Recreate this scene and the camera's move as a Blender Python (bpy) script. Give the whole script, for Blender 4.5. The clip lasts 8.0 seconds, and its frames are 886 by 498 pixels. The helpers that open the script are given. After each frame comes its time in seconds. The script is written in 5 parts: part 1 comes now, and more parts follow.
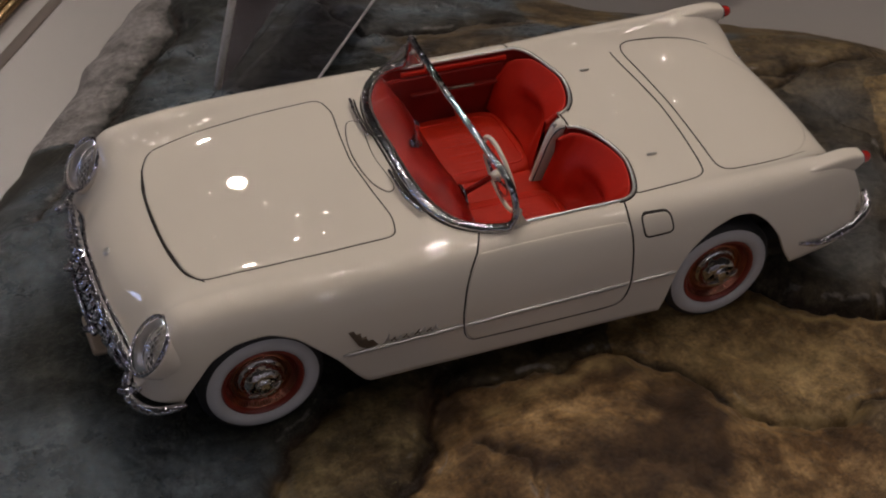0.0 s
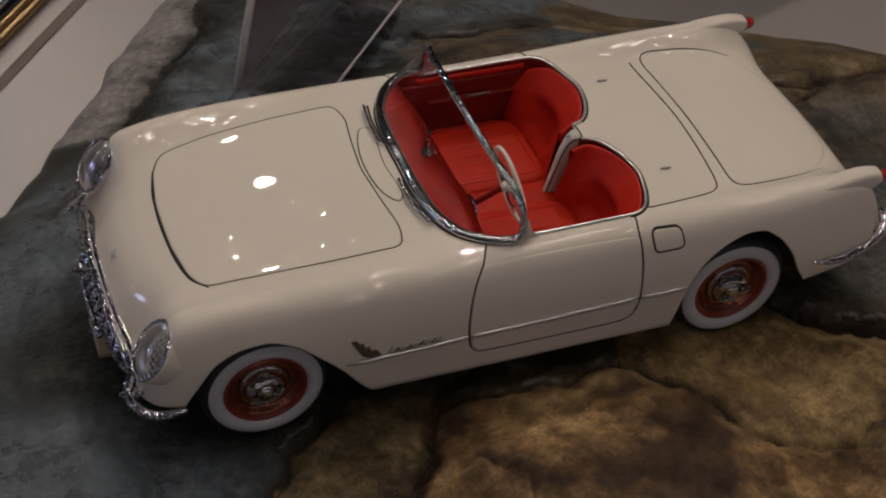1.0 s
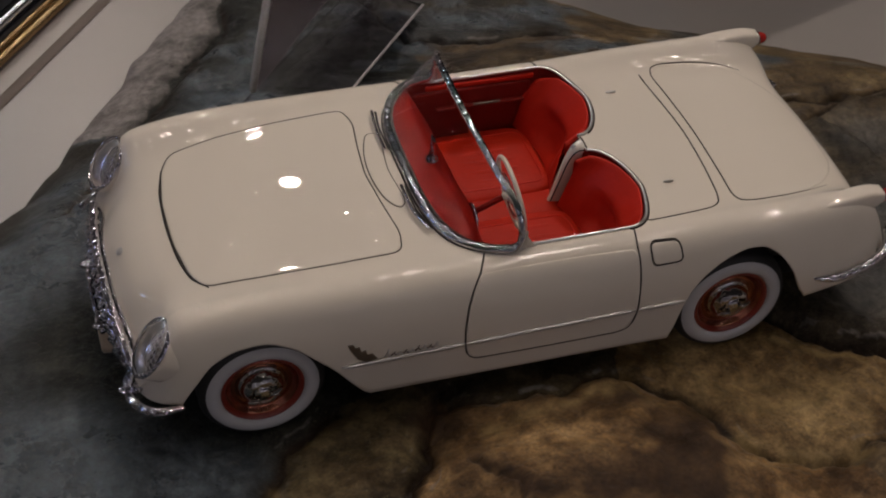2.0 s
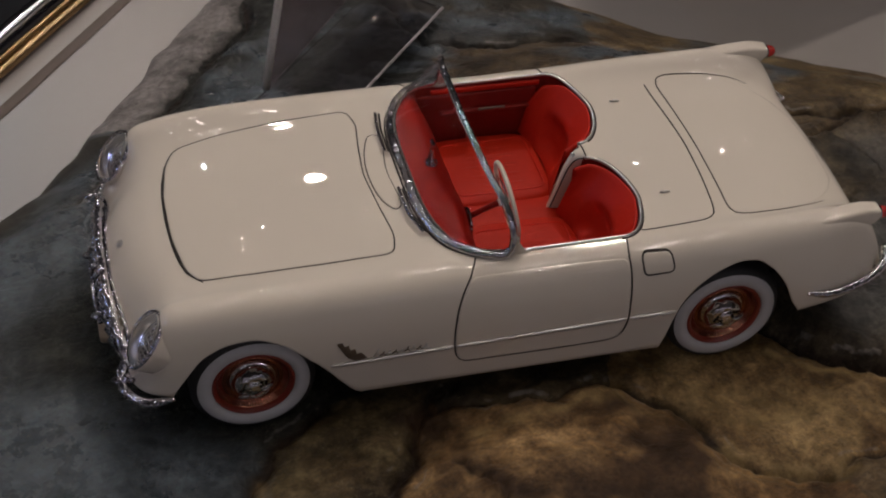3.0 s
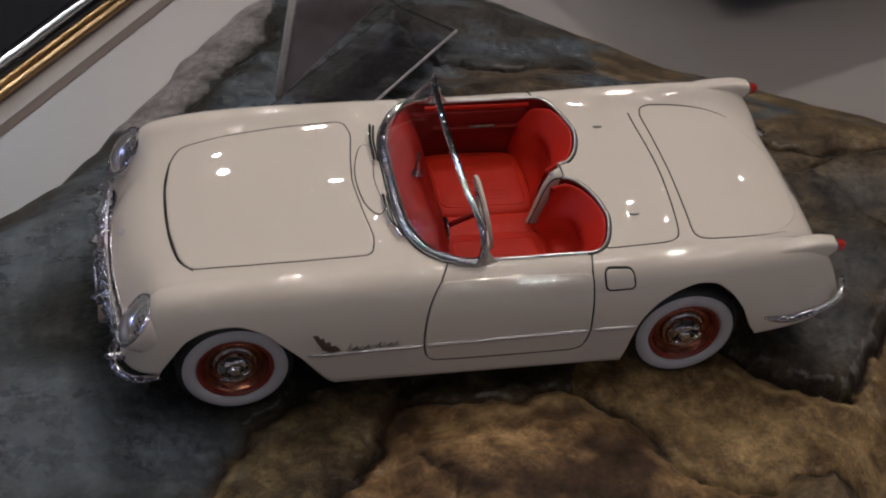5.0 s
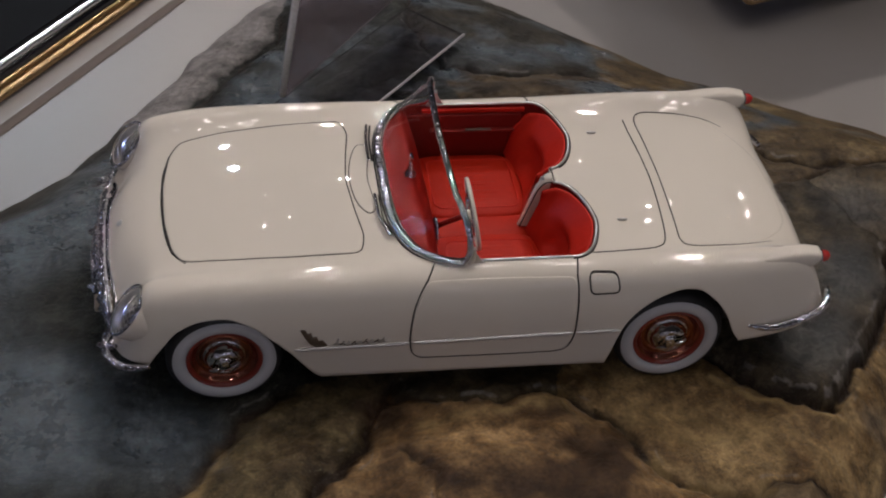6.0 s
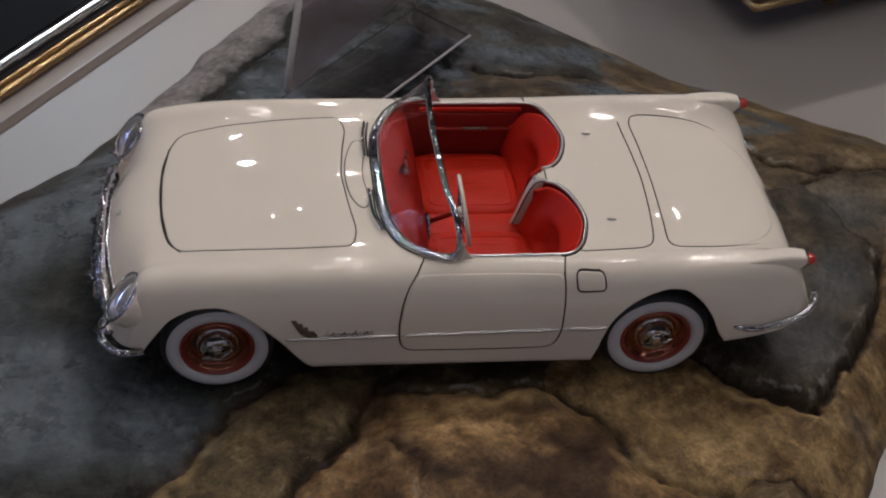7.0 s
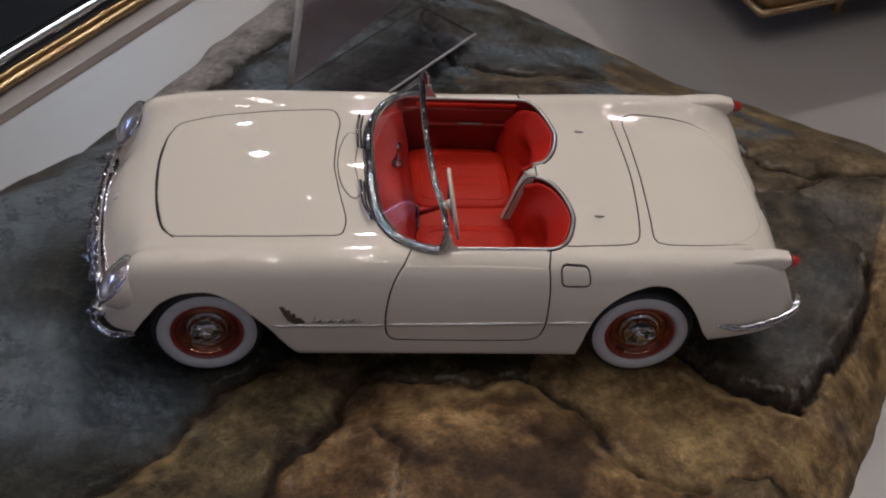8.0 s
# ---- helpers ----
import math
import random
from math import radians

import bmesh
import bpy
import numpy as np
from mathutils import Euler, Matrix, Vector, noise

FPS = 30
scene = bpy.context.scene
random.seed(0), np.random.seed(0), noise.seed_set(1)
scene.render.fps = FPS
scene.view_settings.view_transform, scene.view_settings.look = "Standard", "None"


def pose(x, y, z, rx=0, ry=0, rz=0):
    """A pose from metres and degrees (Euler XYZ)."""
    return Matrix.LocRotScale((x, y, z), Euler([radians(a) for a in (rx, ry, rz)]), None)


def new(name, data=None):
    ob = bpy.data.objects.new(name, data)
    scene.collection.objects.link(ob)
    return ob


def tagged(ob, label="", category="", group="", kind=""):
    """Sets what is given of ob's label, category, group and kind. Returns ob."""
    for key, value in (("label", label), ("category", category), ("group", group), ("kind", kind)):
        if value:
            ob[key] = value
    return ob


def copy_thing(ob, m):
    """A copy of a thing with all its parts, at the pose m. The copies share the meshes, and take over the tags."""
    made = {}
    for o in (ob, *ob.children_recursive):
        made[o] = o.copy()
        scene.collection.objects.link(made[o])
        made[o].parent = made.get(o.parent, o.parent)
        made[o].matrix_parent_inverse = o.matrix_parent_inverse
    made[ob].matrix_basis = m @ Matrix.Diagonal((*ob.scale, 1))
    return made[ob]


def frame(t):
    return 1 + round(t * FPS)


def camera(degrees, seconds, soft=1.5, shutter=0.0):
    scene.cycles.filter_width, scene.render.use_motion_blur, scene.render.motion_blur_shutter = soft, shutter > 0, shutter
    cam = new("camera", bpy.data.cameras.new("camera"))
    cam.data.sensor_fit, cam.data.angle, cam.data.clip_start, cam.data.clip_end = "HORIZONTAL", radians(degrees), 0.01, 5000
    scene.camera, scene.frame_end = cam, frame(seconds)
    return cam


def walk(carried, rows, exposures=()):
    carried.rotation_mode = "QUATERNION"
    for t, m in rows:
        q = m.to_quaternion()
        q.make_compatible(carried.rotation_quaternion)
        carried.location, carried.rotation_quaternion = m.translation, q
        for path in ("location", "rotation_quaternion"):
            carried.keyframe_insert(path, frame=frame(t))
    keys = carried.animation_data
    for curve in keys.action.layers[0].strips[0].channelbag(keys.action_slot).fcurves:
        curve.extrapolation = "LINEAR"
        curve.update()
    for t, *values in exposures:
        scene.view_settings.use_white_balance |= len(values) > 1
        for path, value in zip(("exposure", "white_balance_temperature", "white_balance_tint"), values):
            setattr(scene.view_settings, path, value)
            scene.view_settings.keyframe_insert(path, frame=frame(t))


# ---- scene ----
# A die-cast model roadster, one twenty-fourth of full size, on a painted rock base.
# Lengths of the model and its base are written at full-size scale and multiplied by S.
S = 1.0 / 24.0
cam = camera(31.21, 8.0, soft=2.0)
PATH = [
    (0.0, pose(-0.11832, -0.25945, 0.25004, 49.367, -3.150, -21.932)),
    (0.5, pose(-0.11299, -0.25830, 0.25191, 49.243, -3.088, -20.711)),
    (1.0, pose(-0.10863, -0.25856, 0.25221, 48.931, -3.051, -19.669)),
    (2.5, pose(-0.09370, -0.26628, 0.25968, 48.568, -3.128, -15.839)),
    (3.0, pose(-0.08732, -0.26889, 0.26138, 48.418, -3.215, -14.510)),
    (3.5, pose(-0.08214, -0.27216, 0.26303, 48.296, -3.547, -13.869)),
    (4.0, pose(-0.07971, -0.27866, 0.26668, 48.309, -3.742, -13.052)),
    (4.5, pose(-0.07657, -0.28735, 0.27064, 48.617, -4.104, -11.963)),
    (5.0, pose(-0.07404, -0.29290, 0.27556, 48.995, -4.391, -10.545)),
    (6.5, pose(-0.05940, -0.30363, 0.28228, 48.873, -4.798, -7.723)),
    (7.0, pose(-0.05580, -0.30788, 0.28468, 48.875, -4.916, -6.841)),
    (7.5, pose(-0.05111, -0.31228, 0.28573, 48.888, -5.165, -5.967)),
    (8.0, pose(-0.04558, -0.31546, 0.28759, 48.833, -5.274, -4.905)),
]
EXPOSURE = [(0.0, -0.12, 6850, 12), (1.0, -0.19, 6950, 13), (2.5, -0.17, 6850, 13), (4.5, -0.10, 6500, 12), (5.0, 0.05, 6400, 12), (6.5, 0.15, 6300, 11), (8.0, 0.19, 6250, 11)]
walk(cam, PATH, EXPOSURE)

# ---- light ----
world = bpy.data.worlds.new("hall_air")
scene.world = world
world.use_nodes = True
world.node_tree.nodes["Background"].inputs[0].default_value = (0.55, 0.50, 0.47, 1)
world.node_tree.nodes["Background"].inputs[1].default_value = 0.02


# ---- materials ----
def material(name, color, rough=0.5, metal=0.0, coat=0.0, coat_rough=0.03, grain=0.0, grain_size=0.01, bump=0.0, wear=0.0, wear_size=0.1, spec=0.5, detail=6):
    """A principled material with noise at two scales: fine grain and broad wear."""
    m = bpy.data.materials.new(name)
    m.use_nodes = True
    t = m.node_tree
    b = t.nodes["Principled BSDF"]
    b.inputs["Roughness"].default_value = rough
    b.inputs["Metallic"].default_value = metal
    b.inputs["Coat Weight"].default_value = coat
    b.inputs["Coat Roughness"].default_value = coat_rough
    b.inputs["Specular IOR Level"].default_value = spec
    b.inputs["Base Color"].default_value = (*color, 1)
    if grain or wear or bump:
        where = t.nodes.new("ShaderNodeTexCoord")
        fine, broad = t.nodes.new("ShaderNodeTexNoise"), t.nodes.new("ShaderNodeTexNoise")
        fine.inputs["Scale"].default_value = 1.0 / grain_size
        fine.inputs["Detail"].default_value = detail
        broad.inputs["Scale"].default_value = 1.0 / wear_size
        broad.inputs["Detail"].default_value = 4
        for n in (fine, broad):
            t.links.new(where.outputs["Object"], n.inputs["Vector"])
        low = [c * (1 - grain) for c in color]
        high = [min(1, c * (1 + grain)) for c in color]
        mix = t.nodes.new("ShaderNodeMix")
        mix.data_type = "RGBA"
        mix.inputs[6].default_value, mix.inputs[7].default_value = (*low, 1), (*high, 1)
        t.links.new(fine.outputs["Fac"], mix.inputs[0])
        over = t.nodes.new("ShaderNodeMix")
        over.data_type = "RGBA"
        over.blend_type = "MULTIPLY"
        over.inputs[7].default_value = (1 - wear, 1 - wear, 1 - wear, 1)
        t.links.new(broad.outputs["Fac"], over.inputs[0])
        t.links.new(mix.outputs[2], over.inputs[6])
        t.links.new(over.outputs[2], b.inputs["Base Color"])
        if bump:
            bp = t.nodes.new("ShaderNodeBump")
            bp.inputs["Strength"].default_value = min(1.0, bump)
            bp.inputs["Distance"].default_value = grain_size * 0.3 * max(1.0, bump)
            t.links.new(fine.outputs["Fac"], bp.inputs["Height"])
            t.links.new(bp.outputs["Normal"], b.inputs["Normal"])
    return m


def glass(name, color=(1, 1, 1), rough=0.0, ior=1.45):
    m = material(name, color, rough)
    b = m.node_tree.nodes["Principled BSDF"]
    b.inputs["Transmission Weight"].default_value = 1.0
    b.inputs["IOR"].default_value = ior
    return m


def hazy(name, color, clear, rough, ior):
    m = glass(name, color, rough, ior)
    m.node_tree.nodes["Principled BSDF"].inputs["Transmission Weight"].default_value = clear
    return m


def glow(name, color, strength):
    m = material(name, color, 0.5)
    b = m.node_tree.nodes["Principled BSDF"]
    b.inputs["Emission Color"].default_value = (*color, 1)
    b.inputs["Emission Strength"].default_value = strength
    return m


PAINT = material("cream_lacquer", (0.72, 0.66, 0.565), 0.5, 0.0, 1.0, 0.008, spec=0.0, grain=0.012, grain_size=0.02, wear=0.02, wear_size=0.05)
CHROME = material("chrome_plate", (0.60, 0.60, 0.64), 0.05, 1.0, grain=0.05, grain_size=0.0008, bump=1.9, detail=0.5)
FRAME_CHROME = material("smooth_chrome", (0.52, 0.52, 0.55), 0.05, 1.0, grain=0.05, grain_size=0.0014, bump=1.0, detail=0.5)
POLISHED = material("polished_chrome", (0.56, 0.54, 0.50), 0.06, 1.0, grain=0.05, grain_size=0.0012, bump=0.8, detail=0.5)
GAP = material("dark_gap", (0.02, 0.016, 0.013), 0.8)
BLACK = material("black_underbody", (0.012, 0.012, 0.012), 0.75, grain=0.2, grain_size=0.002)
RUBBER = material("tyre_rubber", (0.018, 0.017, 0.017), 0.62, grain=0.2, grain_size=0.001, bump=0.2)
WHITEWALL = material("whitewall_rubber", (0.56, 0.555, 0.56), 0.5, grain=0.05, grain_size=0.002, wear=0.08, wear_size=0.01)
RED_RIM = material("red_wheel_paint", (0.21, 0.024, 0.014), 0.3, coat=0.5)
# chrome of the wheel dish with its red and golden reflections as tint
REFLECTION_TINT_CHROME = material("reflection_tinted_chrome", (0.38, 0.14, 0.080), 0.10, 0.95, grain=0.2, grain_size=0.002, bump=0.3)
RED_SEAT = material("red_vinyl", (0.52, 0.018, 0.007), 0.50, spec=0.18, grain=0.12, grain_size=0.0012, bump=0.12, wear=0.15, wear_size=0.01)
RED_CUSHION = material("red_seat_cloth", (0.46, 0.017, 0.004), 0.55, spec=0.15, grain=0.12, grain_size=0.0012, bump=0.12, wear=0.2, wear_size=0.008)
RED_CARPET = material("red_carpet", (0.40, 0.016, 0.010), 0.85, grain=0.25, grain_size=0.0006, bump=0.5)
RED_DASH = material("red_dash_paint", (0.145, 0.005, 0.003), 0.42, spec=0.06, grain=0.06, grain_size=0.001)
# interior red darkened: the shade inside the cockpit is put into the colour
SHADED_RED_LINING = material("shaded_red_lining_vinyl", (0.17, 0.008, 0.005), 0.5, spec=0.2, grain=0.15, grain_size=0.001, bump=0.2)
CREAM = material("cream_plastic", (0.70, 0.63, 0.52), 0.35, grain=0.03, grain_size=0.002)
SILVER = material("silver_trim", (0.55, 0.53, 0.50), 0.32, 0.8, grain=0.08, grain_size=0.001)
TAIL_RED = material("red_lens", (0.45, 0.02, 0.015), 0.18, coat=1.0)
PLATE_TAN = material("tan_plate", (0.30, 0.235, 0.17), 0.35, 0.2, grain=0.15, grain_size=0.001)
DULL_GOLD = material("dull_emblem", (0.16, 0.13, 0.10), 0.4, 0.6, grain=0.2, grain_size=0.0006)
CLEAR = glass("clear_windscreen", (0.97, 0.96, 0.96), 0.0, 1.13)
LENS = hazy("headlamp_glass", (0.52, 0.50, 0.47), 0.86, 0.18, 1.35)
CLEAR_SHEET = hazy("clear_acrylic_foot", (0.90, 0.88, 0.90), 0.985, 0.02, 1.4)
# milky mauve body colour stands in for the hall's reflection at grazing angle
SHEEN_ACRYLIC = hazy("sheen_tinted_acrylic", (0.80, 0.70, 0.73), 0.84, 0.02, 1.38)
TABLE_WHITE = material("white_table_laminate", (0.265, 0.245, 0.232), 0.33, grain=0.02, grain_size=0.003, wear=0.06, wear_size=0.15)
DIM_EDGE = material("dim_acrylic_edge", (0.42, 0.40, 0.41), 0.3, grain=0.4, grain_size=0.0016, bump=0.6)
FROSTED = material("frosted_acrylic_edge", (0.95, 0.91, 0.88), 0.20, 0.0, 1.0, 0.05, grain=0.3, grain_size=0.0012, bump=1.0, detail=1)
GLOSS_BLACK = material("black_gloss", (0.010, 0.011, 0.014), 0.12, coat=1.0)
SATIN_BLACK = material("satin_black", (0.006, 0.006, 0.007), 0.45, spec=0.03)
# brown of the shadow band laid on the table
SHADOW_BAND = material("brown_shadow_band", (0.115, 0.085, 0.068), 0.6, grain=0.06, grain_size=0.002, wear=0.15, wear_size=0.03)
DARK_WOOD = material("dark_brown_wood", (0.022, 0.013, 0.009), 0.5, spec=0.2, grain=0.3, grain_size=0.004, wear=0.3, wear_size=0.03)
BRONZE = material("dark_bronze_trim", (0.26, 0.16, 0.075), 0.35, 0.8, grain=0.25, grain_size=0.002, bump=0.3)
HIGHLIGHT_METAL = material("highlight_metal", (0.84, 0.88, 0.96), 0.26, 1.0, grain=0.05, grain_size=0.004)
GOLD = material("gold_trim", (0.46, 0.32, 0.165), 0.26, 0.9, grain=0.35, grain_size=0.0012, bump=1.0)
WALL_PAINT = material("warm_grey_wall", (0.13, 0.115, 0.105), 0.8, grain=0.08, grain_size=0.05, wear=0.2, wear_size=1.2)
# unseen south wall made pale and cool to bounce fill light
FILL_WALL = material("fill_wall_paint", (0.46, 0.44, 0.53), 0.8, grain=0.06, grain_size=0.05, wear=0.15, wear_size=1.2)
CEILING_PAINT = material("pale_ceiling", (0.16, 0.145, 0.135), 0.85, grain=0.06, grain_size=0.05, wear=0.2, wear_size=1.5)
CARPET = material("hall_carpet", (0.10, 0.10, 0.11), 0.9, grain=0.3, grain_size=0.01, bump=0.3, wear=0.3, wear_size=0.6)
LAMP_GLOW = glow("lamp_glow", (1.0, 0.875, 0.80), 270.0)
ROW_GLOW = glow("row_glow", (1.0, 0.905, 0.85), 43.0)
KEY_GLOW = glow("key_glow", (1.0, 0.90, 0.84), 300.0)
COOL_GLOW = glow("cool_key_glow", (0.68, 0.84, 1.0), 780.0)
FILL_GLOW = glow("fill_glow", (0.94, 0.92, 1.0), 300.0)
PIN_GLOW = glow("pin_glow", (1.0, 0.90, 0.84), 22.0)
RIG_GLOW = glow("rig_glow", (1.0, 0.90, 0.84), 400.0)
TOP_GLOW = glow("top_glow", (1.0, 0.90, 0.84), 1040.0)
STRIP_GLOW = glow("strip_glow", (0.80, 0.82, 1.0), 4.5)
PANEL_GLOW = glow("panel_glow", (0.42, 0.55, 1.0), 10.0)


# ---- mesh helpers ----
def link_mesh(name, verts, faces, mat, parent=None, label="", smooth=True, scale=S):
    """One mesh object from arrays of vertices (full-size metres) and faces."""
    me = bpy.data.meshes.new(name)
    me.from_pydata([tuple(float(c) * scale for c in v) for v in verts], [], [tuple(int(i) for i in f) for f in faces])
    me.materials.append(mat)
    if smooth:
        me.polygons.foreach_set("use_smooth", [True] * len(me.polygons))
    me.update()
    ob = new(name, me)
    if parent is not None:
        ob.parent = parent
    if label:
        tagged(ob, label)
    return ob


def thing(name, label, category, at=(0, 0, 0), group="", scale=S):
    e = new(name)
    e.empty_display_size = 0.01
    e.location = [c * scale for c in at]
    return tagged(e, label, category, group)


def grid_faces(n, m, closed_n=False, closed_m=False, base=0):
    """Quads for a grid of n rows of m points."""
    out = []
    for i in range(n if closed_n else n - 1):
        for j in range(m if closed_m else m - 1):
            a, b = base + i * m + j, base + i * m + (j + 1) % m
            c, d = base + (i + 1) % n * m + (j + 1) % m, base + (i + 1) % n * m + j
            out.append((a, b, c, d))
    return out


def sweep(path, radius, sides=8, closed=False, flat=1.0, up=(0, 0, 1)):
    """A tube along a path; radius may change along it, flat squeezes it along up."""
    p = np.array(path, float)
    n = len(p)
    rad = np.broadcast_to(np.array(radius, float), (n,))
    tan = np.roll(p, -1, 0) - np.roll(p, 1, 0) if closed else np.gradient(p, axis=0)
    tan /= np.linalg.norm(tan, axis=1)[:, None] + 1e-12
    side = np.cross(tan, up)
    side /= np.linalg.norm(side, axis=1)[:, None] + 1e-9
    top = np.cross(side, tan)
    ang = np.linspace(0, 2 * np.pi, sides, endpoint=False)
    v = p[:, None] + rad[:, None, None] * (np.cos(ang)[None, :, None] * side[:, None] + flat * np.sin(ang)[None, :, None] * top[:, None])
    verts, faces = v.reshape(-1, 3).tolist(), grid_faces(n, sides, closed, True)
    if not closed:
        faces += [tuple(range(sides))[::-1], tuple(range((n - 1) * sides, n * sides))]
    return verts, faces


def lathe(profile, centre, axis="y", steps=48, flip=1.0):
    """A turned body: profile of (radius, along) round an axis through centre."""
    pr = np.array(profile, float)
    ang = np.linspace(0, 2 * np.pi, steps, endpoint=False)
    r, a = pr[:, 0][:, None], pr[:, 1][:, None] * flip
    c, s = r * np.cos(ang), r * np.sin(ang)
    a = a + 0 * c
    v = np.stack([c, a, s], -1) if axis == "y" else (np.stack([a, c, s], -1) if axis == "x" else np.stack([c, s, a], -1))
    return (v + np.array(centre)).reshape(-1, 3).tolist(), grid_faces(len(pr), steps, False, True)


def box(lo, hi, bevel=0.01):
    """A block with rounded edges."""
    bm = bmesh.new()
    bmesh.ops.create_cube(bm, size=1.0)
    lo, hi = Vector(lo), Vector(hi)
    for v in bm.verts:
        v.co = Vector(((lo[k] + hi[k]) / 2 + v.co[k] * (hi[k] - lo[k]) for k in range(3)))
    if bevel:
        bmesh.ops.bevel(bm, geom=bm.edges[:], offset=bevel, segments=2, affect="EDGES", profile=0.5)
    bm.verts.index_update()
    out = [v.co[:] for v in bm.verts], [[v.index for v in f.verts] for f in bm.faces]
    bm.free()
    return out


def merge(*pieces):
    verts, faces = [], []
    for v, f in pieces:
        k = len(verts)
        verts += [tuple(q) for q in v]
        faces += [tuple(i + k for i in g) for g in f]
    return verts, faces


def rounded(points, n=160, tight=0.5):
    """A closed smooth outline through points."""
    p = np.array(points, float)
    m, out = len(p), []
    for i in range(m):
        p0, p1, p2, p3 = p[i - 1], p[i], p[(i + 1) % m], p[(i + 2) % m]
        d = np.sqrt(np.linalg.norm(p2 - p1))
        d0, d2 = max(np.sqrt(np.linalg.norm(p1 - p0)), 1e-4), max(np.sqrt(np.linalg.norm(p3 - p2)), 1e-4)
        m1 = (p1 - p0) / d0 - (p2 - p0) / (d0 + d) + (p2 - p1) / d
        m2 = (p2 - p1) / d - (p3 - p1) / (d + d2) + (p3 - p2) / d2
        for u in np.linspace(0, 1, 24, endpoint=False):
            h = (2 * u**3 - 3 * u**2 + 1, u**3 - 2 * u**2 + u, -2 * u**3 + 3 * u**2, u**3 - u**2)
            out.append(h[0] * p1 + h[1] * d * m1 + h[2] * p2 + h[3] * d * m2)
    q = np.array(out)
    seg = np.linalg.norm(np.roll(q, -1, 0) - q, axis=1)
    at = np.r_[0, np.cumsum(seg)]
    q = np.vstack([q, q[:1]])
    want = np.linspace(0, at[-1], n, endpoint=False)
    return np.stack([np.interp(want, at, q[:, k]) for k in range(q.shape[1])], 1)


def lobed(points, r):
    """A polygon with each corner rounded off by about r."""
    p = np.array(points, float)
    out = []
    for i in range(len(p)):
        a, b, c = p[i - 1], p[i], p[(i + 1) % len(p)]
        ka = min(r, 0.45 * np.linalg.norm(a - b))
        kc = min(r, 0.45 * np.linalg.norm(c - b))
        s, e = b + (a - b) / np.linalg.norm(a - b) * ka, b + (c - b) / np.linalg.norm(c - b) * kc
        for u in np.linspace(0, 1, 7):
            out.append((1 - u) ** 2 * s + 2 * u * (1 - u) * b + u * u * e)
    return np.array(out)


def resample(poly, n):
    q = np.vstack([poly, poly[:1]])
    at = np.r_[0, np.cumsum(np.linalg.norm(np.diff(q, axis=0), axis=1))]
    w = np.linspace(0, at[-1], n, endpoint=False)
    return np.stack([np.interp(w, at, q[:, k]) for k in range(q.shape[1])], 1)


def smooth_line(points, n=60):
    """An open smooth curve through points."""
    p = np.array(points, float)
    t = np.r_[0, np.cumsum(np.linalg.norm(np.diff(p, axis=0), axis=1))]
    w = np.linspace(0, t[-1], n)
    out = np.stack([hermite(t, p[:, k], w) for k in range(p.shape[1])], 1)
    return out


def hermite(xs, ys, x):
    """A smooth curve through (xs, ys) without overshoot."""
    xs, ys = np.array(xs, float), np.array(ys, float)
    d = np.diff(ys) / np.diff(xs)
    m = np.r_[d[0], np.where(d[1:] * d[:-1] > 0, 2 * d[1:] * d[:-1] / (d[1:] + d[:-1] + 1e-12), 0), d[-1]]
    k = np.clip(np.searchsorted(xs, x) - 1, 0, len(xs) - 2)
    h = xs[k + 1] - xs[k]
    u = np.clip((x - xs[k]) / h, 0, 1)
    return (2 * u**3 - 3 * u**2 + 1) * ys[k] + (u**3 - 2 * u**2 + u) * h * m[k] + (3 * u**2 - 2 * u**3) * ys[k + 1] + (u**3 - u**2) * h * m[k + 1]


# ---- the car's body as a surface: half sections across the car at each x (front at minus x) ----
X_FRONT, X_REAR = -1.935, 2.255
TABLE_X = np.linspace(-2.2, 2.5, 1600)


def feature(pairs, blur=0.03):
    """A feature line along the car: value at x, softened."""
    v = hermite([p[0] for p in pairs], [p[1] for p in pairs], TABLE_X)
    def soft(size):
        k = max(1, int(size / (TABLE_X[1] - TABLE_X[0])))
        w = np.exp(-(np.arange(-3 * k, 3 * k + 1) / k) ** 2 / 2)
        return np.convolve(np.pad(v, 3 * k, mode="edge"), w / w.sum(), "valid")

    # long even curves amidships, tighter ones at nose and tail
    mid = np.clip((TABLE_X + 1.72) / 0.35, 0, 1) * np.clip((1.80 - TABLE_X) / 0.35, 0, 1)
    mid = mid * mid * (3 - 2 * mid)
    out = soft(blur) * (1 - mid) + soft(0.13) * mid
    return lambda x: np.interp(x, TABLE_X, out)


WIDTH = feature([(-2.0, 0.60), (-1.93, 0.74), (-1.86, 0.83), (-1.75, 0.895), (-1.55, 0.935), (-1.2, 0.955), (-0.7, 0.955), (0.0, 0.955), (0.7, 0.955), (1.2, 0.965), (1.6, 0.955), (1.9, 0.925), (2.1, 0.87), (2.2, 0.81), (2.27, 0.70)])
CREST_Y = feature([(-2.0, 0.66), (-1.85, 0.72), (-1.6, 0.755), (-1.0, 0.78), (-0.4, 0.775), (0.2, 0.765), (0.8, 0.78), (1.4, 0.785), (2.0, 0.765), (2.25, 0.70)])
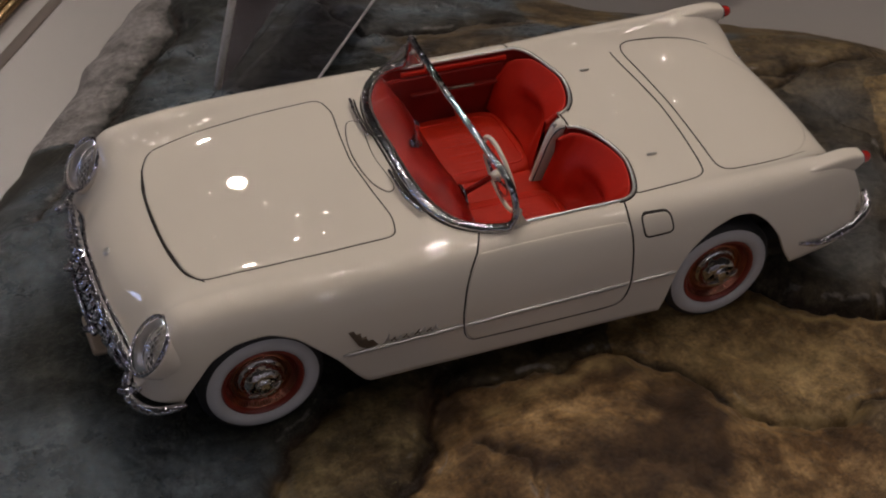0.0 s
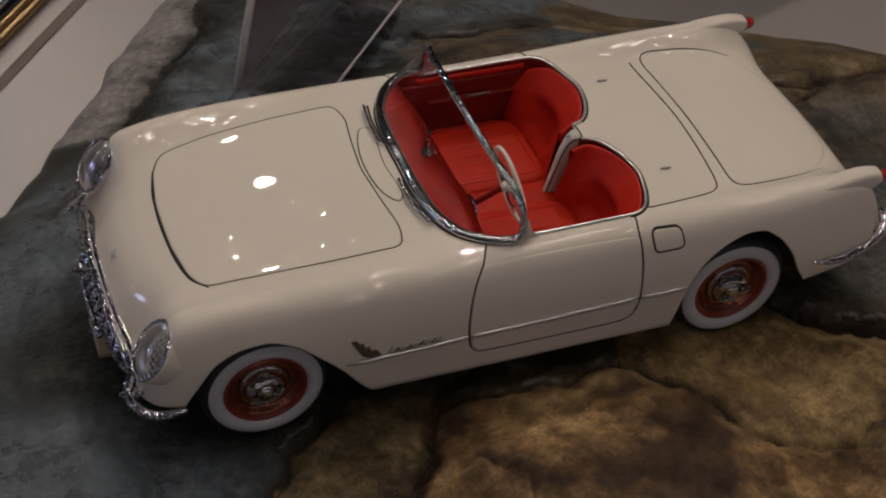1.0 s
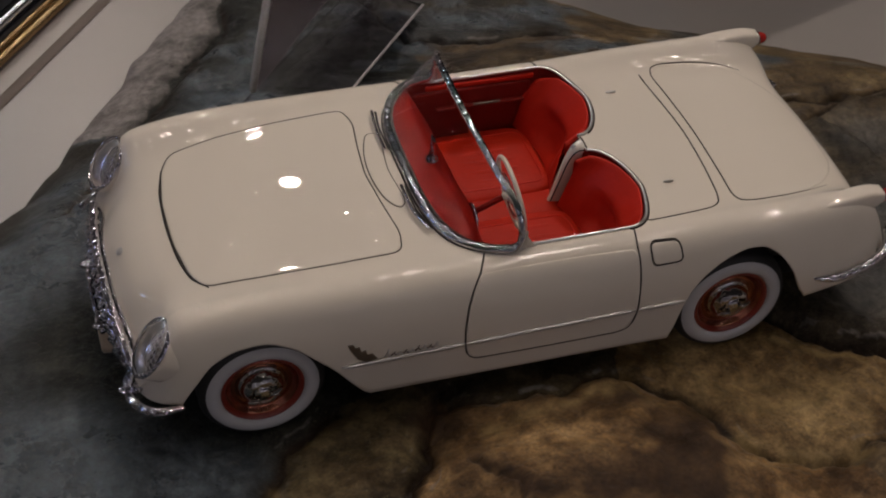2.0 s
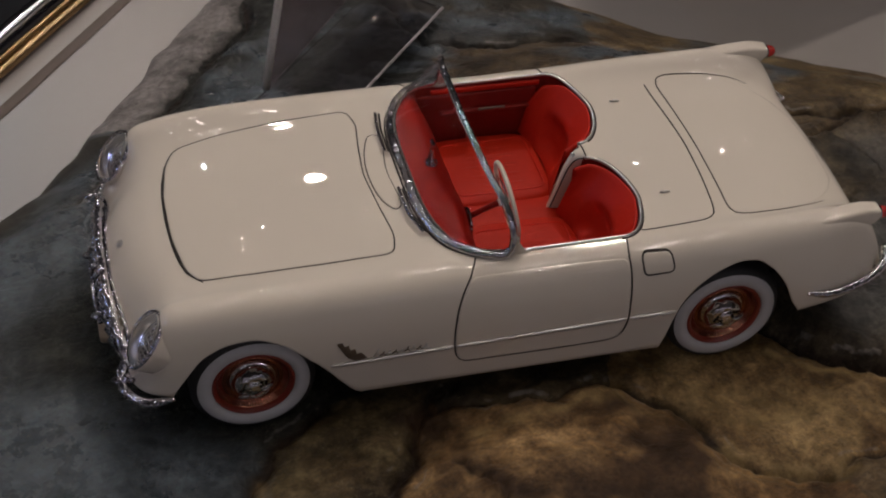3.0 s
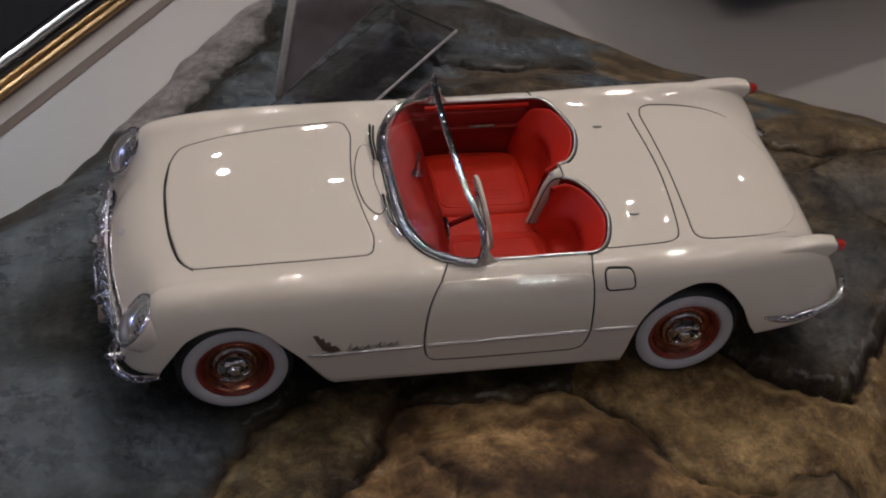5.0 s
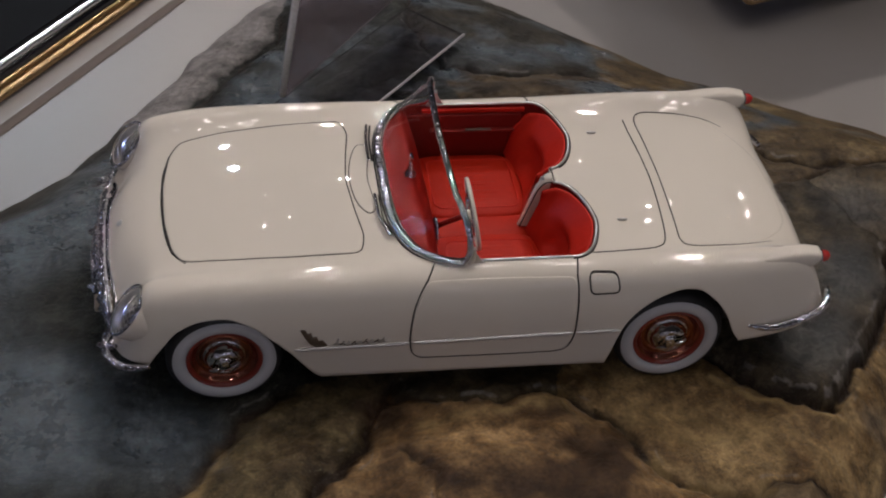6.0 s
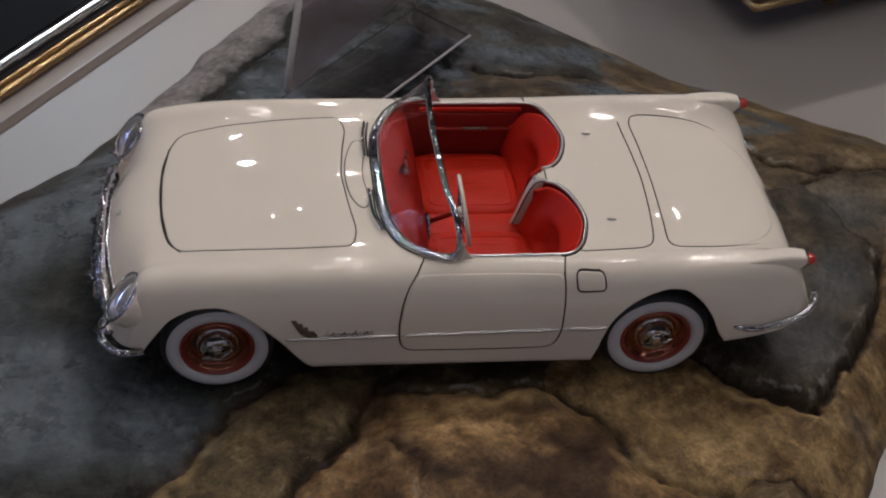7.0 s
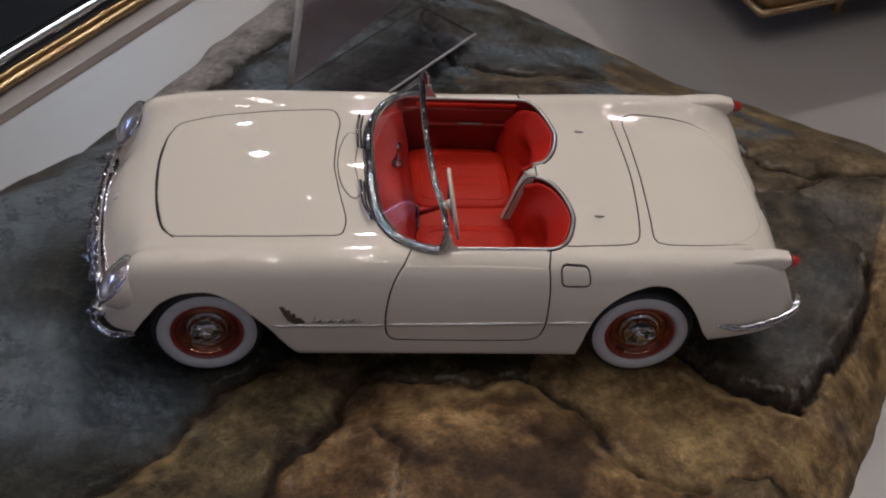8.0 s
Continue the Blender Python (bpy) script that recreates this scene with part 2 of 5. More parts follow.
CREST_Z = feature([(-2.0, 0.30), (-1.92, 0.41), (-1.87, 0.50), (-1.80, 0.66), (-1.74, 0.775), (-1.66, 0.825), (-1.5, 0.855), (-1.2, 0.870), (-0.8, 0.878), (-0.3, 0.885), (0.3, 0.886), (0.8, 0.892), (1.2, 0.905), (1.6, 0.911), (1.85, 0.918), (1.97, 0.906), (2.06, 0.855), (2.13, 0.760), (2.18, 0.66), (2.22, 0.56), (2.27, 0.42)], 0.018)
VALLEY_Z = feature([(-2.0, 0.34), (-1.93, 0.46), (-1.87, 0.55), (-1.8, 0.625), (-1.7, 0.695), (-1.55, 0.755), (-1.3, 0.797), (-0.9, 0.833), (-0.4, 0.858), (0.2, 0.866), (0.8, 0.860), (1.2, 0.832), (1.5, 0.812), (1.8, 0.785), (2.0, 0.740), (2.12, 0.68), (2.2, 0.585), (2.27, 0.42)], 0.02)
CENTRE_Z = feature([(-2.0, 0.42), (-1.945, 0.50), (-1.90, 0.585), (-1.83, 0.665), (-1.7, 0.74), (-1.5, 0.80), (-1.2, 0.845), (-0.8, 0.885), (-0.4, 0.905), (0.2, 0.899), (0.7, 0.889), (1.1, 0.874), (1.4, 0.858), (1.7, 0.825), (1.95, 0.780), (2.1, 0.730), (2.19, 0.650), (2.24, 0.55), (2.27, 0.44)], 0.02)

NV = 360


def basis(n, count):
    """Cubic basis over a clamped run of n control points."""
    knots = np.r_[[0] * 3, np.linspace(0, 1, n - 2), [1] * 3]
    u = np.linspace(0, 1 - 1e-9, count)
    b = [((u >= knots[i]) & (u < knots[i + 1])).astype(float) for i in range(len(knots) - 1)]
    for k in range(1, 4):
        nxt = []
        for i in range(len(knots) - 1 - k):
            l = (u - knots[i]) / (knots[i + k] - knots[i]) * b[i] if knots[i + k] > knots[i] else 0
            r = (knots[i + k + 1] - u) / (knots[i + k + 1] - knots[i + 1]) * b[i + 1] if knots[i + k + 1] > knots[i + 1] else 0
            nxt.append(l + r)
        b = nxt
    return np.stack(b, 1)


BASIS = basis(9, NV)


def section(x):
    """Half section at x as NV points (y from the sill inwards, z)."""
    w, cy, cz, vz, mz = float(WIDTH(x)), float(CREST_Y(x)), float(CREST_Z(x)), float(VALLEY_Z(x)), float(CENTRE_Z(x))
    low = 0.19
    h = cz - low
    ctrl = np.array([
        (w - 0.030, low), (w - 0.016, low + 0.20 * h), (w - 0.004, low + 0.45 * h), (w - 0.040, low + 0.775 * h),
        (cy + 0.088, cz - 0.022), (cy - 0.040, cz + 0.017), (cy - 0.17, vz), (0.28, mz - 0.002), (0.0, mz + 0.002)])
    return BASIS @ ctrl


FRONT_ARCH = [(-1.72, 0.340), (-1.700, 0.385), (-1.65, 0.474), (-1.556, 0.602), (-1.42, 0.672), (-1.31, 0.685), (-1.168, 0.638), (-1.047, 0.540), (-0.939, 0.432), (-0.86, 0.328), (-0.795, 0.250), (-0.76, 0.226)]
REAR_ARCH = [(0.895, 0.235), (0.912, 0.30), (0.936, 0.428), (0.975, 0.548), (1.072, 0.668), (1.194, 0.742), (1.30, 0.770), (1.37, 0.765), (1.47, 0.705), (1.575, 0.575), (1.650, 0.42), (1.69, 0.365)]


def sill(x):
    """The lower edge of the body side at x, rising over the wheels."""
    line = np.interp(x, [-2.0, -1.93, -1.75, -1.62, -0.80, 0.92, 1.70, 2.0, 2.26], [0.34, 0.33, 0.345, 0.335, 0.226, 0.228, 0.36, 0.385, 0.42])
    for a in (FRONT_ARCH, REAR_ARCH):
        if a[0][0] < x < a[-1][0]:
            return float(hermite([p[0] for p in a], [p[1] for p in a], np.array([x]))[0])
    return float(line)


def bow(x, y):
    """How far the nose is drawn back beside the grille."""
    f = np.clip((-1.60 - x) / 0.30, 0, 1)
    return 0.045 * f * f * (3 - 2 * f) * np.exp(-((np.abs(y) - 0.52) / 0.20) ** 2)


class Skin:
    """Looks up places on the body's surface."""
    xs = np.linspace(X_FRONT, X_REAR, 1201)
    sec = np.array([section(x) for x in xs])

    @classmethod
    def at(cls, x):
        k = np.clip((x - cls.xs[0]) / (cls.xs[1] - cls.xs[0]), 0, len(cls.xs) - 1.001)
        i = int(k)
        f = k - i
        return cls.sec[i] * (1 - f) + cls.sec[i + 1] * f

    @classmethod
    def top(cls, x, y):
        s = cls.at(x - bow(x, y))
        k = int(s[:, 0].argmax())
        return float(np.interp(abs(y), s[k:, 0][::-1], s[k:, 1][::-1]))

    @classmethod
    def side(cls, x, z):
        s = cls.at(x - bow(x, 0.85))
        k = int(s[:, 1].argmax()) if s[-1, 1] < s[:, 1].max() else NV * 6 // 10
        k = min(k, NV * 6 // 10)
        return float(np.interp(z, s[:k, 1], s[:k, 0]))


def on_top(x, y, lift=0.0):
    e = 0.006
    z = Skin.top(x, y)
    n = np.array([-(Skin.top(x + e, y) - Skin.top(x - e, y)) / (2 * e), -(Skin.top(x, y + e) - Skin.top(x, y - e)) / (2 * e), 1.0])
    n /= np.linalg.norm(n)
    return np.array([x, y, z]) + lift * n


def on_side(x, z, sign, lift=0.0):
    e = 0.006
    y = Skin.side(x, z)
    n = np.array([-(Skin.side(x + e, z) - Skin.side(x - e, z)) / (2 * e), 1.0, -(Skin.side(x, z + e) - Skin.side(x, z - e)) / (2 * e)])
    n /= np.linalg.norm(n)
    p = np.array([x, y, z]) + lift * n
    return p * (1, sign, 1)


def patch(outline, place, lift=0.003, rings=18, drop=0.006):
    """A panel laid on the skin inside an outline, its edge rolled down."""
    c = outline.mean(0)
    verts = [place(*c, lift)]
    n = len(outline)
    spans = [*(np.linspace(0, 1, rings + 1)[1:-1] ** 0.8), 0.985, 1.0, 1.0]
    for k, r in enumerate(spans):
        up = lift if k < len(spans) - 2 else (lift * 0.6 if k == len(spans) - 2 else lift - drop)
        verts += [place(*(c + (p - c) * r), up) for p in outline]
    faces = [(0, 1 + i, 1 + (i + 1) % n) for i in range(n)]
    faces += grid_faces(len(spans), n, False, True, 1)
    return verts, faces


def outset(outline, d):
    """An outline moved outwards by d."""
    t = np.roll(outline, -1, 0) - np.roll(outline, 1, 0)
    n = np.stack([t[:, 1], -t[:, 0]], 1) / (np.linalg.norm(t, axis=1)[:, None] + 1e-9)
    area = 0.5 * np.sum(outline[:, 0] * np.roll(outline[:, 1], -1) - np.roll(outline[:, 0], -1) * outline[:, 1])
    return outline + n * d * np.sign(area)


def gap_ring(outline, place, width=0.007, inner=0.006, lift=0.0014):
    a, b = outset(outline, -inner), outset(outline, width)
    v = [place(*p, lift) for p in a] + [place(*p, lift) for p in b]
    return v, grid_faces(2, len(outline), False, True)


# ---- the hall ----
FLOOR_Z, TABLE_Z, CEIL_Z = -0.82, -0.5 * S, 4.5


def slab(name, lo, hi, mat, label="", kind="structure", category=""):
    v, f = box(lo, hi, 0)
    ob = link_mesh(name, v, f, mat, None, label, False, 1.0)
    return tagged(ob, label, category, "", kind)


slab("floor", (-9.5, -9.5, FLOOR_Z - 0.1), (9.5, 9.5, FLOOR_Z), CARPET, "dark brown carpet floor of the hall")
slab("ceiling", (-9.5, -9.5, CEIL_Z), (9.5, 9.5, CEIL_Z + 0.1), CEILING_PAINT, "pale warm grey hall ceiling")
slab("wall_north", (-9.5, 9.5, FLOOR_Z), (9.5, 9.6, CEIL_Z), WALL_PAINT, "plain warm grey hall wall")
slab("wall_south", (-9.5, -9.6, FLOOR_Z), (9.5, -9.5, CEIL_Z), FILL_WALL, "unseen pale hall wall, bounces fill onto the car's near side")
slab("wall_east", (9.5, -9.5, FLOOR_Z), (9.6, 9.5, CEIL_Z), WALL_PAINT, "plain warm grey hall wall")
slab("wall_west", (-9.6, -9.5, FLOOR_Z), (-9.5, 9.5, CEIL_Z), WALL_PAINT, "plain warm grey hall wall")


def ceiling_lamp(x, y, r=0.045, mat=LAMP_GLOW, name="ceiling_lamp", label="small round warm white ceiling downlight, lit", sides=20, group="hall downlights", stretch=1.0):
    """A downlight: a rim and a glowing lens."""
    e = thing(name, label, "ceiling lamp", (x, y, CEIL_Z), group, 1.0)
    v, f = lathe([(r * 1.25, 0.0), (r * 1.25, -0.02), (r * 1.02, -0.03), (r, -0.012)], (0, 0, 0), "z", sides)
    v = [(p[0], p[1] * stretch, p[2]) for p in v]
    link_mesh("rim", v, f, SILVER, e, "", True, 1.0)
    v, f = lathe([(r, -0.012), (r * 0.5, -0.02), (0.0005, -0.022)], (0, 0, 0), "z", sides)
    v = [(p[0], p[1] * stretch, p[2]) for p in v]
    link_mesh("lens", v, f, mat, e, "glowing lens", True, 1.0)
    return e


jitter = random.Random(4)
lamp = ceiling_lamp(-7.6, 4.4)
spot = ceiling_lamp(-5.2, 0.2, 0.05, ROW_GLOW, label="round warm white ceiling spotlight, lit", sides=16, group="hall row spots")
# rows of spots over the stands to both sides
for j in range(5):
    for i in range(20):
        x, y = -6.0 + 0.66 * i + jitter.uniform(-0.2, 0.2), 0.2 + 0.62 * j + jitter.uniform(-0.25, 0.25)
        if (i, j) != (0, 0) and not -1.6 < x < 3.6:
            copy_thing(spot, Matrix.Translation((x, y, CEIL_Z)))
# close clusters of pin spots, stretched so their reflections fit the camera's view
pin = ceiling_lamp(0.35, 2.4, 0.034, PIN_GLOW, label="small oblong warm white pin spotlight, lit", sides=14, group="hall pin spots", stretch=3.0)
for k in range(25):
    cx, cy = -1.5 + 0.20 * k + jitter.uniform(-0.15, 0.15), jitter.uniform(-1.6, 2.8)
    for _ in range(jitter.choice((2, 3, 3, 4))):
        copy_thing(pin, Matrix.Translation((cx + jitter.uniform(-0.3, 0.3), cy + jitter.uniform(-0.45, 0.45), CEIL_Z)))
# a few brighter rig spots among them
rig = ceiling_lamp(0.77, 3.27, 0.028, RIG_GLOW, label="small bright round rig spotlight, lit", sides=14, group="hall rig spots")
for x, y in ((0.60, -2.26), (-0.43, -0.85), (-0.1, -0.5), (0.34, 1.60), (1.14, -2.29), (1.56, -3.19), (0.26, 0.26), (1.16, 0.43), (0.80, 0.96), (-1.61, -2.32), (2.2, 0.2), (2.6, -1.4)):
    copy_thing(rig, Matrix.Translation((x, y, CEIL_Z)))
# a loose grid of downlights over the rest of the hall
for j in range(4):
    for i in range(9):
        x, y = -7.6 + 1.9 * i + jitter.uniform(-0.5, 0.5), 4.4 + 1.3 * j + jitter.uniform(-0.4, 0.4)
        # the bay of the large lamps has none
        if (i, j) != (0, 0) and not (-4.4 < x < 7.8 and 3.4 < y < 9.0):
            copy_thing(lamp, Matrix.Translation((x, y, CEIL_Z)))
BAY = [(-0.02, 5.6, 0.022), (0.52, 5.35, 0.018), (0.63, 3.87, 0.028), (0.86, 3.74, 0.022), (1.22, 4.4, 0.020), (0.42, 4.35, 0.020), (-0.31, 4.15, 0.022), (-0.55, 4.15, 0.018), (-0.57, 4.9, 0.018), (0.06, 4.9, 0.018), (-0.32, 5.75, 0.018), (-3.55, 5.3, 0.03),
       (4.15, 5.45, 0.03), (3.95, 5.65, 0.03), (3.2, 5.7, 0.025), (2.87, 4.87, 0.03), (2.55, 4.65, 0.03), (3.2, 6.1, 0.022), (2.45, 6.5, 0.03), (4.5, 6.85, 0.022)]
KEY_LABEL = "round warm white ceiling spotlight, lit"
# lens stretched so its reflection on the hood fits the camera's view
ceiling_lamp(0.36, 5.69, 0.10, KEY_GLOW, "ceiling_spotlight", "large oval warm white ceiling spotlight, lit", 32, "hall spotlights", 2.0)
ceiling_lamp(5.25, 6.6, 0.05, KEY_GLOW, "ceiling_spotlight", KEY_LABEL, 32, "hall spotlights")
ceiling_lamp(1.65, 2.7, 0.085, TOP_GLOW, "ceiling_spotlight", "bright " + KEY_LABEL, 32, "hall spotlights")
# small spotlights of the bay
for x, y, r in BAY:
    ceiling_lamp(x, y, 0.8 * r, KEY_GLOW, "ceiling_spotlight", "small " + KEY_LABEL, 20, "hall spotlights")
# four lamps added out of view as fill for the car's near side
for x in (-6.0, -2.0, 2.0, 6.0):
    ceiling_lamp(x, -8.2, 0.11, FILL_GLOW, "ceiling_spotlight", "round neutral white spotlight added as fill by the unseen wall, lit", 24, "hall spotlights")
ceiling_lamp(-0.92, 6.75, 0.125, COOL_GLOW, "ceiling_panel_lamp", "square cool white ceiling panel lamp, lit", 4, "hall spotlights")


def cool_panel(y):
    """A glowing panel on the west wall, a source of the cool side light."""
    e = thing("wall_light_strip", "cool white light panel on the hall wall, lit", "light panel", (-9.5, y, 2.6), "wall light strips", 1.0)
    v, f = box((0.0, -0.32, -0.60), (0.06, 0.32, 0.60), 0.01)
    link_mesh("frame", v, f, SILVER, e, "", False, 1.0)
    v, f = box((0.061, -0.27, -0.55), (0.075, 0.27, 0.55), 0)
    link_mesh("diffuser", v, f, PANEL_GLOW, e, "glowing cool white diffuser", False, 1.0)


for y in (2.2, 3.4, 4.6):
    cool_panel(y)


def long_strip():
    """A slim glowing strip along the wall behind the viewer."""
    e = thing("wall_light_strip", "long slim cool white light strip on the hall wall, lit", "light panel", (0.5, -9.5, 2.5), "wall light strips", 1.0)
    v, f = box((-5.2, 0.0, -0.10), (5.2, 0.06, 0.10), 0.01)
    link_mesh("frame", v, f, SILVER, e, "", False, 1.0)
    v, f = box((-5.1, 0.061, -0.06), (5.1, 0.075, 0.06), 0)
    link_mesh("diffuser", v, f, STRIP_GLOW, e, "glowing cool white diffuser", False, 1.0)


long_strip()


def display_table():
    e = thing("display_table", "white laminate display table holding the models", "table", (0, 0, FLOOR_Z), "", 1.0)
    h = TABLE_Z - FLOOR_Z
    v, f = box((-0.8, -0.34, h - 0.03), (0.9, 0.9, h), 0.004)
    link_mesh("tabletop", v, f, TABLE_WHITE, e, "smooth white laminate top", False, 1.0)
    for x in (-0.72, 0.82):
        for y in (-0.26, 0.82):
            v, f = box((x - 0.03, y - 0.03, 0), (x + 0.03, y + 0.03, h - 0.031), 0.004)
            link_mesh("leg", v, f, TABLE_WHITE, e, "", False, 1.0)
    return e


display_table()

# ---- the painted rock base under the car ----
OUTLINE = [(-0.80, 4.06), (0.15, 4.55), (1.05, 4.08), (1.68, 3.52), (2.11, 3.12), (2.54, 2.84), (3.02, 2.57), (3.50, 2.28), (3.96, 1.95), (4.4, 1.6), (4.45, 1.15), (3.75, 0.2), (3.14, -0.68), (2.66, -1.46), (1.7, -2.9), (-0.2, -3.5), (-2.6, -2.9), (-3.9, -1.2), (-3.75, 0.35), (-2.82, 1.33), (-2.21, 1.92), (-1.65, 2.77), (-1.25, 3.4)]
# cracks between the stones, as seen from above
LEFT_CRACK = [(-0.94, -0.80), (-1.10, -0.93), (-1.22, -1.01), (-1.26, -1.13), (-1.39, -1.26), (-1.50, -1.46), (-1.68, -1.64), (-1.94, -1.82), (-2.4, -2.15)]
MID_CRACK = [(-0.32, -0.78), (-0.45, -1.01), (-0.52, -1.15), (-0.53, -1.26), (-0.66, -1.40), (-0.80, -1.50), (-0.89, -1.71), (-0.96, -1.84), (-1.1, -2.3)]
RIDGE = [(-0.32, -0.88), (-0.18, -0.94), (0.02, -0.99), (0.26, -1.02), (0.43, -0.96), (0.64, -0.96)]
RIGHT_CRACK = [(0.64, -0.96), (0.77, -1.06), (0.95, -1.24), (1.02, -1.38), (1.04, -1.55), (1.13, -1.62), (1.34, -1.73), (1.59, -1.81)]
SLAB_FOOT = [(1.55, -0.62), (1.71, -0.74), (1.80, -0.89), (1.99, -1.03), (2.18, -1.13), (2.32, -1.16)]
SLAB_SIDE = [(2.32, -1.16), (2.59, -0.81), (2.83, -0.50), (3.01, -0.23), (3.14, 0.16)]
REAR_CRACK = [(2.2, 1.6), (2.57, 1.42), (2.74, 1.26), (3.02, 1.17), (3.28, 1.21), (3.57, 1.19), (4.1, 1.2)]
REAR_SPUR = [(2.2, 0.85), (2.59, 0.90), (2.79, 0.94), (2.94, 1.04), (3.14, 1.14)]
FAR_LEFT = [(-2.1, 1.2), (-1.56, 2.05), (-1.37, 2.33), (-1.15, 2.73), (-0.95, 2.93), (-0.70, 3.24), (-0.66, 3.6)]
FAR_MID = [(0.4, 3.8), (0.34, 3.38), (0.53, 2.82)]
FAR_RIGHT = [(0.53, 2.82), (1.05, 2.61), (1.6, 2.63), (1.9, 2.3)]
# FOLD is no crack: soft dark shading put into the boulder's colour
FOLD = [(-0.36, -1.40), (-0.26, -1.53), (-0.18, -1.64), (-0.17, -1.72), (-0.25, -1.96)]
CREASE = [(0.75, -1.35), (0.62, -1.55), (0.60, -1.8), (0.70, -2.1)]
CRACKS = [(LEFT_CRACK, 1.0), (MID_CRACK, 1.35), (RIDGE, 0.55), (RIGHT_CRACK, 1.25), (SLAB_FOOT, 1.1), (SLAB_SIDE, 1.2), (REAR_CRACK, 1.0), (REAR_SPUR, 0.8), (FAR_LEFT, 1.2), (FAR_MID, 0.8), (FAR_RIGHT, 0.8), (FOLD, 0.35), ([(1.59, -1.81), (1.75, -1.72), (1.95, -1.72), (2.12, -1.82), (2.3, -2.1)], 0.8)]
STONES = [
    LEFT_CRACK + [(-2.2, -3.3), (-1.2, -3.5)] + MID_CRACK[::-1] + [(-0.5, -0.7)],
    MID_CRACK + [(-0.9, -3.8), (1.6, -3.6), (1.75, -2.3)] + RIGHT_CRACK[::-1] + RIDGE[::-1],
    [(1.59, -1.81), (1.75, -1.72), (1.95, -1.72), (2.12, -1.82), (2.4, -2.2), (1.9, -3.2), (1.75, -2.3)],
    RIGHT_CRACK + [(1.75, -1.72), (1.95, -1.72), (2.12, -1.82), (2.5, -1.5)] + SLAB_FOOT[::-1] + [(1.4, -0.55), (0.75, -0.6)],
    SLAB_SIDE + [(3.5, 0.9), (5.0, 1.0), (3.6, -0.8), (2.7, -2.2), (2.3, -2.3), (2.12, -1.82), (2.5, -1.5)],
    SLAB_FOOT + SLAB_SIDE[1:] + [(3.03, 0.33)] + REAR_SPUR[2::-1] + [(1.7, 0.3)],
    REAR_SPUR + REAR_CRACK[4::-1] + [(1.9, 1.2)],
    [(3.03, 0.33), (3.14, 0.16), (3.5, 0.9), (5.0, 1.1), (4.1, 1.2)] + REAR_CRACK[5:3:-1] + REAR_SPUR[:1:-1],
    REAR_CRACK + [(5.2, 1.2), (5.2, 2.2), (1.8, 4.5), (1.75, 2.45), (1.9, 2.3)],
    FAR_RIGHT + [(2.2, 1.6), (1.9, 1.2), (0.7, 1.1), (0.55, 2.0)],
    FAR_MID[1:] + FAR_RIGHT[1:] + [(1.75, 2.45), (1.8, 4.5), (0.2, 5.2), (0.4, 3.8)],
    FAR_LEFT[2:] + [(-0.2, 5.2), (0.2, 5.2), (0.4, 3.8)] + FAR_MID[1:] + [(0.55, 2.0), (0.7, 1.1), (-0.6, 1.1)],
    FAR_LEFT[1:] + [(-0.2, 5.2), (-2.2, 5.2), (-2.6, 3.0), (-1.80, 2.24)],
]


def near_line(x, y, pts):
    """Distance of each (x, y) from a broken line."""
    best = np.full(x.shape, 9.0)
    for (ax, ay), (bx, by) in zip(pts[:-1], pts[1:]):
        dx, dy = bx - ax, by - ay
        u = np.clip(((x - ax) * dx + (y - ay) * dy) / (dx * dx + dy * dy), 0, 1)
        best = np.minimum(best, np.hypot(x - ax - u * dx, y - ay - u * dy))
    return best


def blob(x, y, cx, cy, rx, ry, turn=0.0, sharp=2.0):
    c, s = np.cos(turn), np.sin(turn)
    a, b = ((x - cx) * c + (y - cy) * s) / rx, (-(x - cx) * s + (y - cy) * c) / ry
    return np.exp(-((a * a + b * b) ** (sharp / 2)))


def rough_field(x, y, scale, seed, octaves=4):
    """Smooth noise built of turned sine waves."""
    r = np.random.RandomState(seed)
    out, amp, tot = np.zeros_like(x), 1.0, 0.0
    for o in range(octaves):
        k = 2 * np.pi / scale * 2 ** o
        for _ in range(5):
            a, p, q = r.rand() * np.pi * 2, r.rand() * 6.28, 0.7 + 0.6 * r.rand()
            out += amp * np.sin(k * q * (x * np.cos(a) + y * np.sin(a)) + p + 1.5 * np.sin(k * 0.37 * (x * np.sin(a) - y * np.cos(a)) + p * 2))
            tot += amp
        amp *= 0.5
    return out / tot * 2.2


def inside(x, y, poly):
    """Which of (x, y) lie within a polygon."""
    out = np.zeros(x.shape, bool)
    for (ax, ay), (bx, by) in zip(poly, poly[1:] + poly[:1]):
        if ay != by:
            cross = ((ay > y) != (by > y)) & (x < (bx - ax) * (y - ay) / (by - ay) + ax)
            out ^= cross
    return out


